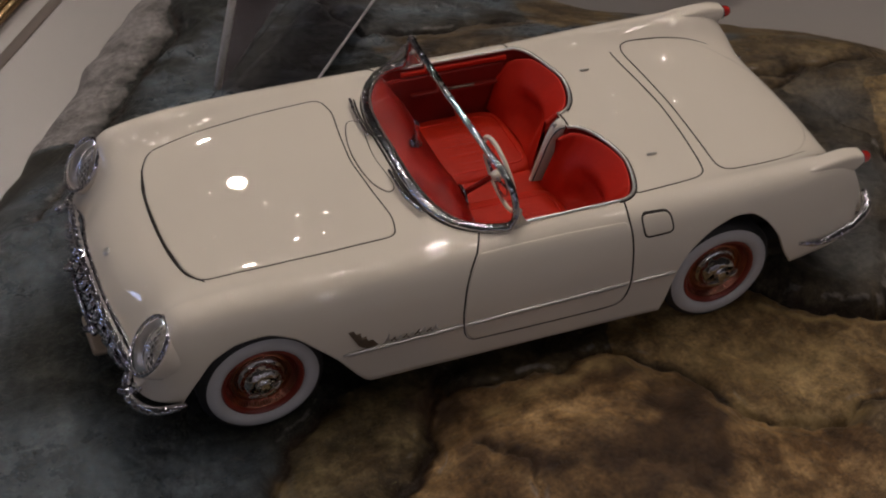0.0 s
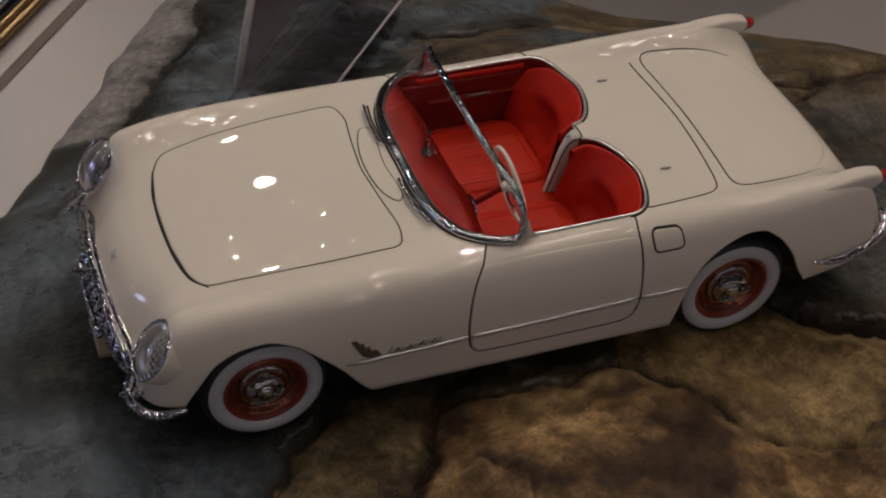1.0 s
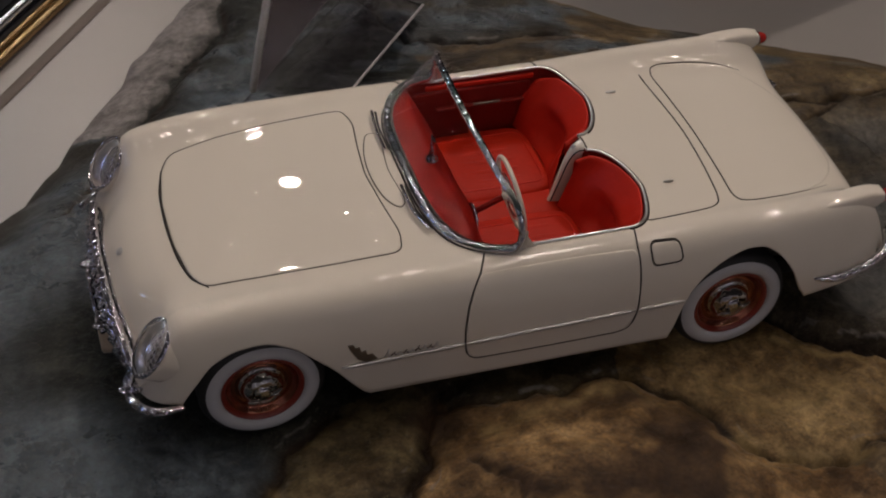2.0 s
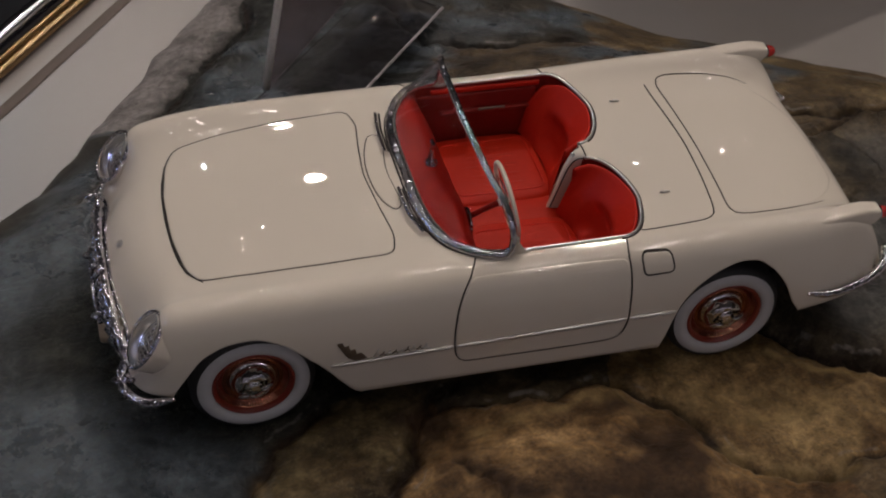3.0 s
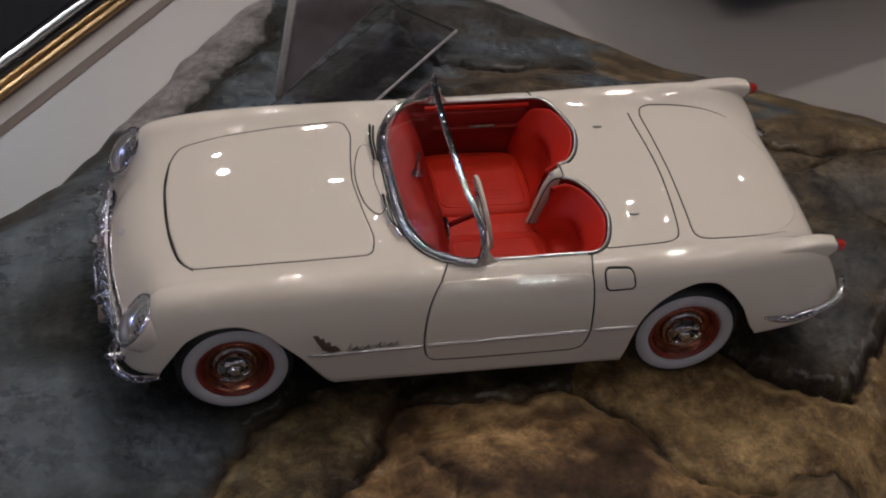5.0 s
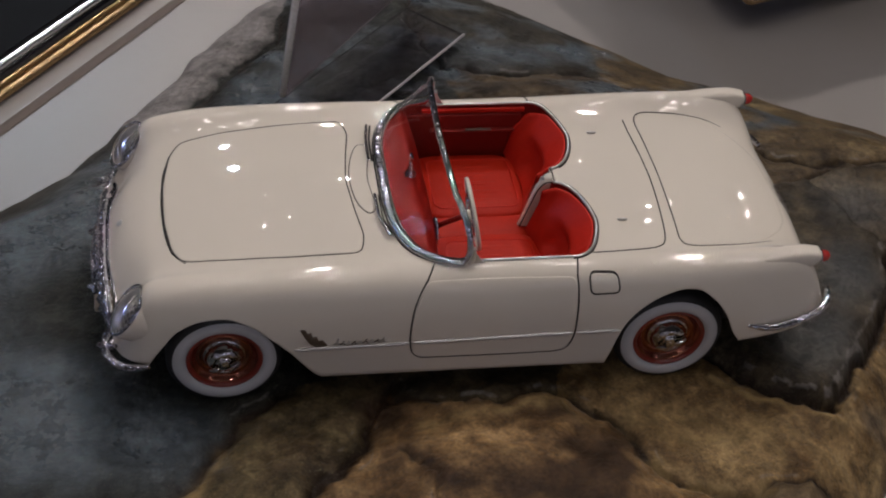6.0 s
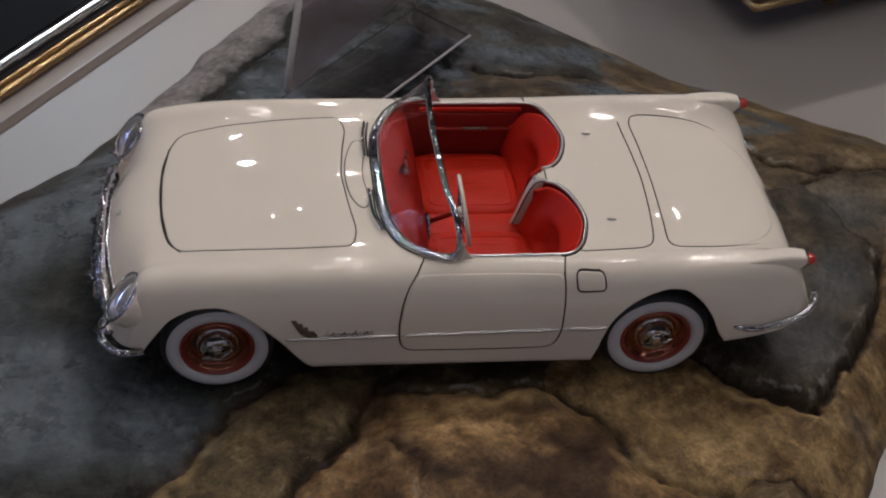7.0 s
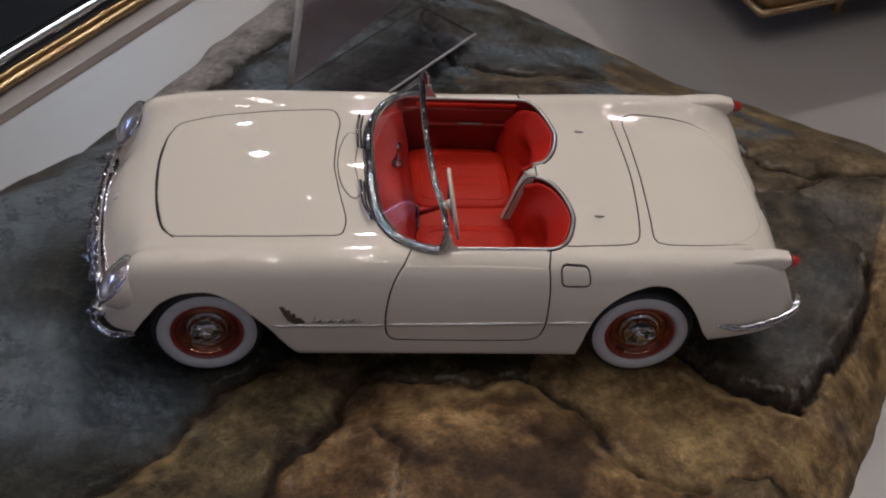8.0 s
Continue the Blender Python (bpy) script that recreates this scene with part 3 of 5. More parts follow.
def rock_base():
    """A moulded, painted rock slab of many stones: a dish of rings from the middle to the outline."""
    n, m = 1100, 300
    rim = resample(lobed(OUTLINE, 0.35), n)
    rim += 0.03 * np.stack([rough_field(rim[:, 0], rim[:, 1], 0.9, 3), rough_field(rim[:, 0], rim[:, 1], 0.9, 4)], 1)
    mid = np.array([0.35, 0.2])
    r = np.linspace(0.02, 1, m) ** 0.85
    xy = mid + (rim - mid)[None] * r[:, None, None]
    x, y = xy[..., 0], xy[..., 1]
    edge = (1 - r)[:, None] * np.linalg.norm(rim - mid, axis=1)[None]
    wx, wy = x + 0.028 * rough_field(x, y, 0.35, 7), y + 0.028 * rough_field(x, y, 0.35, 8)
    label = np.zeros(x.shape, int)
    for k, poly in enumerate(STONES):
        label = np.where((label == 0) & inside(wx, wy, poly), k + 1, label)
    z = 0.012 * rough_field(x, y, 1.1, 1) + 0.008 * rough_field(x, y, 0.28, 2) + 0.004 * rough_field(x, y, 0.1, 12, 2)
    boulder = blob(wx, wy, 0.28, -1.78, 0.82, 0.74, 0.1, 4)
    z = z + 0.17 * boulder * (1 + 0.15 * rough_field(x, y, 0.9, 5, 2))
    z = z - 0.05 * np.exp(-(near_line(wx, wy, CREASE) / 0.16) ** 2)
    z = z + 0.10 * blob(wx, wy, 1.92, -2.0, 0.34, 0.25, 0.2, 3)
    z = z + 0.05 * blob(wx, wy, -1.05, -1.6, 0.42, 0.36, 0.5, 3)
    z = z + 0.075 * (label == 6) * np.clip(near_line(wx, wy, SLAB_FOOT + SLAB_SIDE[1:]) / 0.06, 0, 1)
    z = z + 0.14 * blob(wx, wy, 1.3, 2.1, 0.75, 0.45, 0, 3)
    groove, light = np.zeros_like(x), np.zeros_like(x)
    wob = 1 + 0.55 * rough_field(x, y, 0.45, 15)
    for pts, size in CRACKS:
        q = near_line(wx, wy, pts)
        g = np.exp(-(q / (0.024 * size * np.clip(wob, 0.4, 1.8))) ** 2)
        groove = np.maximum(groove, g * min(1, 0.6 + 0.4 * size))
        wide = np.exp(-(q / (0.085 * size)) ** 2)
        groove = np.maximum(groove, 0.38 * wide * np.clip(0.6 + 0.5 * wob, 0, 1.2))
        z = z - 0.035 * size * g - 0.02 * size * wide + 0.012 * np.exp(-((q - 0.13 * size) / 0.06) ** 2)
        light = np.maximum(light, np.exp(-((q - 0.060 * size) / 0.022) ** 2) * np.clip(0.3 + rough_field(x, y, 0.5, 21) * 1.4, 0, 1))
    flat = np.exp(-(np.hypot(np.abs(x) - 1.2955, np.abs(y) - 0.75) / 0.30) ** 4)
    z = z * (1 - flat) - 0.018 * flat * (x < 0)
    under = np.clip(1 - np.maximum(np.abs(x) / 1.75, np.abs(y) / 0.85) ** 8, 0, 1)
    z = z * (1 - under) + np.minimum(z, 0.015) * under
    slope = np.clip(edge / (0.42 + 0.33 * np.clip(y - 0.2, 0, 1)), 0, 1)
    z = z - 0.24 * np.clip((y - 0.9) / 1.6, 0, 1) ** 1.3
    z = z * slope - 0.5 * (1 - slope ** 0.62)
    ochre = np.array([0.14, 0.56, 1.0, 0.50, 1.15, 1.0, 0.24, 0.34, 0.36, 0.50, 0.30, 0.16, 0.08, 0.06])[label]
    ochre = ochre * (1 - 0.75 * blob(wx, wy, -2.4, -0.6, 1.1, 1.0, 0, 4))
    ochre = np.where((label == 0) & (y < -0.7) & (x > -0.5), np.maximum(ochre, 0.35), ochre)
    umber = np.clip(1.2 * blob(wx + 0.05 * rough_field(x, y, 0.3, 71), wy + 0.05 * rough_field(x, y, 0.3, 72), 0.69, -1.68, 0.20, 0.46, -0.18, 3) + 0.75 * blob(wx, wy, 0.32, -1.88, 0.42, 0.26, 0.1, 3) + 0.8 * blob(wx, wy, -0.20, -1.62, 0.07, 0.26, 0.5) + 0.7 * blob(wx, wy, 0.52, -1.17, 0.20, 0.06, 0.1) + 0.9 * blob(wx, wy, -0.72, -1.98, 0.22, 0.16) + 0.7 * blob(wx, wy, -0.42, -0.98, 0.16, 0.22, 0.4) + 0.42 * np.isin(label, (1, 2)) * np.clip(0.45 + 1.6 * rough_field(x, y, 0.55, 81), 0, 1), 0, 1)
    # blue-grey stone; bluish reflected sheen at left and rear is painted in too
    blue = np.clip(blob(wx, wy, -2.35, -0.95, 0.60, 0.55, 0, 3) + 0.75 * blob(wx, wy, -1.58, -1.22, 0.34, 0.34, 0.3, 3) + 0.9 * blob(wx, wy, -2.25, 0.75, 0.70, 0.42, 0.5, 3) + 0.8 * blob(wx, wy, -1.9, 1.5, 0.35, 0.5, -0.6, 3) + 0.6 * blob(wx, wy, -3.0, 0.0, 0.6, 0.9, 0, 3) + 0.45 * (label == 6) * (blob(wx, wy, 2.30, -0.68, 0.42, 0.40, -0.5, 3) + blob(wx, wy, 2.75, -0.1, 0.26, 0.34, -0.3, 3)) + 0.4 * (label == 5) * blob(wx, wy, 2.62, -1.15, 0.22, 0.16, 0.5) + 0.8 * blob(wx, wy, -0.9, 2.3, 0.30, 0.55, -0.5, 3) + 0.5 * blob(wx, wy, 0.9, 2.9, 0.9, 0.22, 0, 3) + 0.45 * blob(wx, wy, 3.1, 0.7, 0.4, 0.4) + 0.2 * (label == 3) + np.clip((y - 1.5) / 0.3, 0, 1) * (label != 13) * np.clip(0.02 + 1.2 * rough_field(x + 0.4 * y, y, 0.8, 41), 0, 0.8), 0, 1)
    light = np.maximum(light, 1.4 * np.exp(-((near_line(wx, wy, SLAB_FOOT[2:] + SLAB_SIDE[1:4]) - 0.055) / 0.018) ** 2) * np.clip(0.5 + rough_field(x, y, 0.3, 33), 0, 1))
    chips = blob(wx, wy, 0.10, -0.935, 0.11, 0.028, -0.2, 3) + blob(wx, wy, 0.53, -0.895, 0.15, 0.035, 0, 3) + blob(wx, wy, 0.95, -1.29, 0.11, 0.018, -0.6, 3) + 0.7 * blob(wx, wy, 0.76, -1.13, 0.09, 0.016, -0.7, 3) + 0.8 * blob(wx, wy, 1.07, -1.60, 0.10, 0.014, -0.9, 3) + 0.5 * blob(wx, wy, -1.50, -1.02, 0.07, 0.04, 0.6, 3) + 0.4 * blob(wx, wy, -1.72, -1.30, 0.09, 0.03, -0.4, 3)
    chips = chips + 0.9 * np.exp(-(near_line(wx, wy, [(1.90, -0.93), (2.05, -1.0), (2.2, -1.07), (2.30, -1.10)]) / 0.016) ** 2) + 0.8 * np.exp(-(near_line(wx, wy, [(2.36, -1.02), (2.50, -0.84), (2.66, -0.66)]) / 0.016) ** 2)
    pale = np.clip(1.2 * chips * np.clip(0.7 + rough_field(x, y, 0.12, 61, 3), 0, 1) + 0.3 * blob(wx, wy, 0.3, -0.965, 0.5, 0.04) + 0.9 * light + 1.0 * (label == 13) * (x < 0) + 0.12 * (label == 9), 0, 1)
    verts = np.stack([x, y, z], -1).reshape(-1, 3)
    quads = np.array(grid_faces(m, n, False, True))
    a, b, c, d = (verts[quads[:, k]] for k in range(4))
    fn = np.cross(c - a, d - b)
    if fn[:, 2].sum() < 0:
        quads, fn = quads[:, ::-1], -fn
    vn = np.zeros_like(verts)
    for k in range(4):
        np.add.at(vn, quads[:, k], fn)
    vn[vn[:, 2] < 0] *= -1
    vn /= np.linalg.norm(vn, axis=1)[:, None] + 1e-12
    # below zero: umber in the second channel, darker tone along the cracks in the third
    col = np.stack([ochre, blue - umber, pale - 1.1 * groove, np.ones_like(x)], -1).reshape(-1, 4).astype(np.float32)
    olive = np.array([0.5, 0.85, 0.0, 0.3, 0.40, 0.5, 0.3, 0.2, 0.4, 0.45, 0.1, 0.2, 0.2, 0.3])[label]
    # bright ochre lips beside the cracks
    gold = np.maximum.reduce([
        0.9 * np.exp(-(near_line(wx, wy, [(-1.32, -1.25), (-1.42, -1.45), (-1.57, -1.62), (-1.74, -1.77)]) / 0.045) ** 2),
        1.3 * np.exp(-(near_line(wx, wy, [(1.60, -0.90), (1.87, -1.08), (2.05, -1.16), (2.30, -1.27)]) / 0.032) ** 2),
        0.8 * np.exp(-(near_line(wx, wy, [(-0.20, -1.17), (0.14, -1.17), (0.31, -1.10), (0.48, -1.08), (0.62, -1.09)]) / 0.05) ** 2),
        0.55 * blob(wx, wy, 1.45, -1.28, 0.55, 0.17, -0.25, 2),
        0.7 * np.exp(-(near_line(wx, wy, [(1.10, -1.55), (1.20, -1.68), (1.45, -1.72), (1.7, -1.78)]) / 0.06) ** 2)])
    gold = gold * np.clip(0.75 + 0.8 * rough_field(x, y, 0.25, 52), 0, 1)
    tone = np.stack([olive, gold, groove, np.ones_like(x)], -1).reshape(-1, 4).astype(np.float32)
    owner = label.reshape(-1)[quads[:, 0]]
    base = thing("rock_base", "painted resin rock slab in brown, olive and blue-grey, satin varnish", "display base", (0, 0, 0))
    rock = rock_material()
    for k in range(len(STONES) + 1):
        q = quads[owner == k]
        if not len(q):
            continue
        used, at = np.unique(q, return_inverse=True)
        faces = at.reshape(-1, 4).tolist()
        if k == 0:
            faces = faces + [tuple(np.searchsorted(used, np.arange(n)).tolist())]
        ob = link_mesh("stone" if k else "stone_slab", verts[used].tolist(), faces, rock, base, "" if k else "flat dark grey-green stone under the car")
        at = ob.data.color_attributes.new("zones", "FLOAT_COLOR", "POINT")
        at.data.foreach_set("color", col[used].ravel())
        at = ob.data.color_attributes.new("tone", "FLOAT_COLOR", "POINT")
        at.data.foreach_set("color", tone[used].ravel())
        ob.data.normals_split_custom_set_from_vertices(vn[used].tolist())
    return base


def rock_material():
    m = bpy.data.materials.new("painted_rock")
    m.use_nodes = True
    t = m.node_tree
    b = t.nodes["Principled BSDF"]
    N, link = t.nodes.new, t.links.new
    zones = N("ShaderNodeVertexColor")
    zones.layer_name = "zones"
    split = N("ShaderNodeSeparateColor")
    link(zones.outputs["Color"], split.inputs[0])
    where = N("ShaderNodeTexCoord")

    def noise_at(size, detail=8, rough=0.6, warp=0.0):
        n = N("ShaderNodeTexNoise")
        n.inputs["Scale"].default_value = 1 / (size * S)
        n.inputs["Detail"].default_value, n.inputs["Roughness"].default_value = detail, rough
        n.inputs["Distortion"].default_value = warp
        link(where.outputs["Object"], n.inputs["Vector"])
        return n.outputs["Fac"]

    def ramp(fac, lo, hi, c0=(0, 0, 0), c1=(1, 1, 1)):
        r = N("ShaderNodeValToRGB")
        r.color_ramp.elements[0].position, r.color_ramp.elements[1].position = lo, hi
        r.color_ramp.elements[0].color, r.color_ramp.elements[1].color = (*c0, 1), (*c1, 1)
        link(fac, r.inputs[0])
        return r.outputs[0]

    def mix(fac, a, bb, mode="MIX", k=1.0):
        x = N("ShaderNodeMix")
        x.data_type, x.blend_type = "RGBA", mode
        if isinstance(fac, float):
            x.inputs[0].default_value = fac
        else:
            link(fac, x.inputs[0])
        link(a, x.inputs[6])
        link(bb, x.inputs[7])
        return x.outputs[2]

    def math_node(op, a, bb):
        x = N("ShaderNodeMath")
        x.operation, x.use_clamp = op, True
        for k, v in enumerate((a, bb)):
            if isinstance(v, float):
                x.inputs[k].default_value = v
            else:
                link(v, x.inputs[k])
        return x.outputs[0]

    def stops(fac, *pairs):
        r = N("ShaderNodeValToRGB")
        e = r.color_ramp.elements
        for k, (at, c) in enumerate(pairs):
            el = e[k] if k < 2 else e.new(at)
            el.position, el.color = at, (*c, 1)
        link(fac, r.inputs[0])
        return r.outputs[0]

    broad, mid, fine, speck = noise_at(0.42, 9, 0.62, 0.7), noise_at(0.20, 10, 0.66, 0.2), noise_at(0.022, 6, 0.7), noise_at(0.010, 3, 0.6)
    dark = stops(mid, (0.30, (0.007, 0.008, 0.008)), (0.72, (0.050, 0.053, 0.046)), (0.5, (0.019, 0.021, 0.019)))
    ochre = stops(mid, (0.28, (0.060, 0.036, 0.018)), (0.74, (0.48, 0.33, 0.165)), (0.43, (0.155, 0.095, 0.045)), (0.55, (0.275, 0.175, 0.082)))
    blue = stops(mid, (0.30, (0.025, 0.035, 0.042)), (0.76, (0.104, 0.138, 0.165)), (0.52, (0.049, 0.067, 0.083)))
    pale = stops(mid, (0.3, (0.165, 0.152, 0.144)), (0.75, (0.33, 0.305, 0.295)))
    oc = ramp(math_node("MULTIPLY", split.outputs[0], math_node("ADD", broad, 0.48)), 0.10, 0.85)
    bl = ramp(math_node("MULTIPLY", split.outputs[1], math_node("ADD", broad, 0.42)), 0.15, 0.85)
    pa = ramp(math_node("MULTIPLY", split.outputs[2], math_node("ADD", mid, 0.25)), 0.25, 0.75)
    tones = N("ShaderNodeAttribute")
    tones.attribute_name = "tone"
    tsplit = N("ShaderNodeSeparateColor")
    link(tones.outputs["Color"], tsplit.inputs[0])
    olive = stops(mid, (0.28, (0.045, 0.035, 0.017)), (0.74, (0.36, 0.285, 0.14)), (0.43, (0.107, 0.084, 0.039)), (0.55, (0.19, 0.148, 0.070)))
    ochre = mix(math_node("MULTIPLY", tsplit.outputs[0], math_node("ADD", broad, 0.45)), ochre, olive)
    mottle = stops(broad, (0.36, (0.55, 0.49, 0.44)), (0.56, (1.15, 1.15, 1.15)))
    ochre = mix(1.0, ochre, mottle, "MULTIPLY")
    c = mix(oc, dark, ochre)
    earth = stops(mid, (0.30, (0.016, 0.010, 0.007)), (0.75, (0.080, 0.046, 0.026)))
    c = mix(bl, c, blue)
    c = mix(pa, c, pale)
    crack_dark = N("ShaderNodeRGB")
    crack_dark.outputs[0].default_value = (0.020, 0.013, 0.009, 1)
    c = mix(math_node("MULTIPLY", split.outputs[2], -1.15), c, crack_dark.outputs[0])
    grain = ramp(fine, 0.32, 0.70, (0.50, 0.50, 0.51), (1.65, 1.62, 1.55))
    c = mix(math_node("SUBTRACT", 0.65, math_node("MULTIPLY", pa, 0.5)), c, grain, "MULTIPLY")
    blotch = noise_at(0.065, 5, 0.7)
    c = mix(0.6, c, ramp(blotch, 0.38, 0.60, (0.52, 0.52, 0.53), (1.30, 1.29, 1.27)), "MULTIPLY")
    flecks = N("ShaderNodeRGB")
    flecks.outputs[0].default_value = (0.30, 0.27, 0.16, 1)
    c = mix(math_node("MULTIPLY", ramp(speck, 0.62, 0.72), math_node("ADD", math_node("MULTIPLY", tsplit.outputs[0], 0.8), 0.10)), c, flecks.outputs[0])
    earth = mix(0.5, earth, grain, "MULTIPLY")
    c = mix(math_node("MULTIPLY", math_node("MULTIPLY", split.outputs[1], -1.0), math_node("ADD", broad, 0.42)), c, earth)
    pitted = N("ShaderNodeTexVoronoi")
    pitted.inputs["Scale"].default_value = 1 / (0.085 * S)
    link(where.outputs["Object"], pitted.inputs["Vector"])
    c = mix(0.55, c, ramp(pitted.outputs["Distance"], 0.06, 0.17, (0.25, 0.24, 0.23)), "MULTIPLY")
    bright = stops(mid, (0.3, (0.20, 0.135, 0.058)), (0.72, (0.46, 0.335, 0.155)))
    c = mix(math_node("MULTIPLY", tsplit.outputs[1], math_node("ADD", fine, 0.35)), c, bright)
    link(c, b.inputs["Base Color"])
    matt = ramp(mid, 0.3, 0.75, (0.34, 0.34, 0.34), (0.52, 0.52, 0.52))
    satin = ramp(mid, 0.3, 0.75, (0.22, 0.22, 0.22), (0.36, 0.36, 0.36))
    link(mix(bl, matt, satin), b.inputs["Roughness"])
    link(ramp(bl, 0.0, 1.0, (0.16, 0.16, 0.16), (0.60, 0.60, 0.60)), b.inputs["Specular IOR Level"])
    # small scattered pits in the cast surface
    cells = N("ShaderNodeTexVoronoi")
    cells.inputs["Scale"].default_value = 1 / (0.085 * S)
    cells.inputs["Randomness"].default_value = 1.0
    link(where.outputs["Object"], cells.inputs["Vector"])
    pits = ramp(cells.outputs["Distance"], 0.07, 0.20)
    h = math_node("ADD", math_node("MULTIPLY", mid, 0.6), math_node("ADD", math_node("MULTIPLY", fine, 0.32), math_node("MULTIPLY", pits, 0.10)))
    bp = N("ShaderNodeBump")
    bp.inputs["Strength"].default_value, bp.inputs["Distance"].default_value = 0.65, 0.05 * S
    link(h, bp.inputs["Height"])
    link(bp.outputs["Normal"], b.inputs["Normal"])
    return m


rock_base()


# ---- the model car ----
car = thing("model_car", "cream die-cast model roadster with red interior on the rock base", "model car")


def part(name, geometry, mat, parent=car, label="", smooth=True):
    return link_mesh(name, geometry[0], geometry[1], mat, parent, label, smooth)


def screen_y(x):
    """Half width of the cockpit opening at its front, under the windscreen."""
    u = np.clip(-x / 0.350, 0, 1)
    return 0.735 * max(0.0, 1 - u ** 2) ** (1 / 3.2)


def lobe_out(x):
    u = np.clip((x - 0.66) / 0.205, 0, 1)
    return 0.41 + 0.325 * (1 - u ** 2.5) ** 0.75


def lobe_in(x):
    u = np.clip((x - 0.68) / 0.185, 0, 1)
    return 0.41 - 0.345 * (1 - u ** 2) ** 0.6


def body_stations():
    xs = set(np.round(np.linspace(X_FRONT, X_REAR, 230), 5))
    th = np.linspace(0, np.pi / 2, 26)
    for a in (FRONT_ARCH, REAR_ARCH):
        xs |= set(np.round(np.linspace(a[0][0], a[-1][0], 110), 5))
    xs |= set(np.round(-0.350 * np.sin(th), 5)) | set(np.round(0.66 + 0.205 * np.sin(th), 5)) | set(np.round(0.68 + 0.185 * np.sin(th), 5))
    xs |= set(np.round(X_FRONT + 0.16 * (1 - np.cos(th)), 5)) | set(np.round(X_REAR - 0.16 * (1 - np.cos(th)), 5))
    out = []
    for x in sorted(xs):
        if not out or x - out[-1] > 0.0018:
            out.append(x)
    return out


def build_body():
    NA, NB = 64, 22
    xs = body_stations()
    v_of = np.arange(NV)
    bm = bmesh.new()
    for sign in (-1, 1):
        rows_a, rows_b = [], []
        for x in xs:
            s = section(x)
            k = int(s[:, 0].argmax())
            lo = min(float(sill(x)), s[:, 1].max() - 0.03)
            kz = int(s[: NV * 6 // 10, 1].argmax())
            v0 = np.interp(lo, s[:kz, 1], v_of[:kz])

            def v_at(y):
                return np.interp(y, s[k:, 0][::-1], v_of[k:][::-1])

            ya, yb0, yb1 = 0.41, 0.41, 0.0
            if -0.35 < x < 0.0:
                e = screen_y(x)
                ya, yb1 = (0.41, e) if e < 0.41 else (e, None)
            elif 0.0 <= x < 0.66:
                ya, yb1 = 0.735, None
            elif 0.66 <= x < 0.865:
                ya, yb0, yb1 = lobe_out(x), lobe_in(x), (0.0 if x >= 0.68 else None)

            def point(v, inset=0.0, down=0.0):
                return bm.verts.new(((x + bow(x, np.interp(v, v_of, s[:, 0]))) * S, sign * (np.interp(v, v_of, s[:, 0]) - inset) * S, (np.interp(v, v_of, s[:, 1]) - down) * S))

            va = v_at(ya)
            row = [point(v0, 0.035, -0.004), point(v0, 0.012, 0.003)] + [point(v) for v in np.linspace(v0, va, NA)]
            rows_a.append(row)
            rows_b.append(None if yb1 is None else [point(v) for v in np.linspace(v_at(yb0), v_at(yb1), NB)])
        for rows in (rows_a, rows_b):
            for a, b in zip(rows[:-1], rows[1:]):
                if a is None or b is None:
                    continue
                for i in range(len(a) - 1):
                    try:
                        bm.faces.new((a[i], a[i + 1], b[i + 1], b[i]) if sign < 0 else (b[i], b[i + 1], a[i + 1], a[i]))
                    except ValueError:
                        pass
    bmesh.ops.remove_doubles(bm, verts=bm.verts[:], dist=0.00001)
    loose = [v for v in bm.verts if not v.link_faces]
    bmesh.ops.delete(bm, geom=loose, context="VERTS")
    bmesh.ops.recalc_face_normals(bm, faces=bm.faces[:])
    for f in bm.faces:
        f.smooth = True
    me = bpy.data.meshes.new("body_shell")
    bm.to_mesh(me)
    bm.free()
    me.materials.append(PAINT)
    ob = new("body_shell", me)
    ob.parent = car
    tagged(ob, "glossy cream white lacquered body")


build_body()


def liner():
    """Black inside of the wheel wells and the underbody."""
    xs = np.linspace(-1.88, 2.18, 120)
    rows = []
    for x in xs:
        s = section(x)
        k = int(s[: NV * 6 // 10, 1].argmax())
        cap = min(s[k, 1] - 0.05, float(np.interp(0.62, s[NV // 2:, 0][::-1], s[NV // 2:, 1][::-1])) - 0.03)
        z = np.linspace(min(sill(x) + 0.02, cap - 0.05), cap, 10)
        y = np.interp(z, s[:k, 1], s[:k, 0]) - 0.05
        inner = 0.78 if -0.72 < x < 0.84 else 0.58
        rows.append([(x, yy, zz) for yy, zz in zip(y, z)] + [(x, inner, z[-1] - 0.03), (x, inner - 0.02, 0.24)])
    r = np.array(rows)
    v = r.reshape(-1, 3)
    f = grid_faces(*r.shape[:2])
    m = merge((v.tolist(), f), ((v * (1, -1, 1)).tolist(), f), box((-1.86, -0.60, 0.20), (2.16, 0.60, 0.33), 0.03))
    part("underbody", m, BLACK, car, "matt black underbody and wheel wells")


liner()


def panel(name, outline, place, lift=0.0035, label="", width=0.0075, parent=car):
    p = part(name, patch(outline, place, lift), PAINT, parent, label)
    fix_normals(p)
    part("panel_gap", gap_ring(outline, place, width), GAP, p, "dark shut line round the panel")
    return p


def fix_normals(ob):
    bm = bmesh.new()
    bm.from_mesh(ob.data)
    bmesh.ops.recalc_face_normals(bm, faces=bm.faces[:])
    bm.to_mesh(ob.data)
    bm.free()


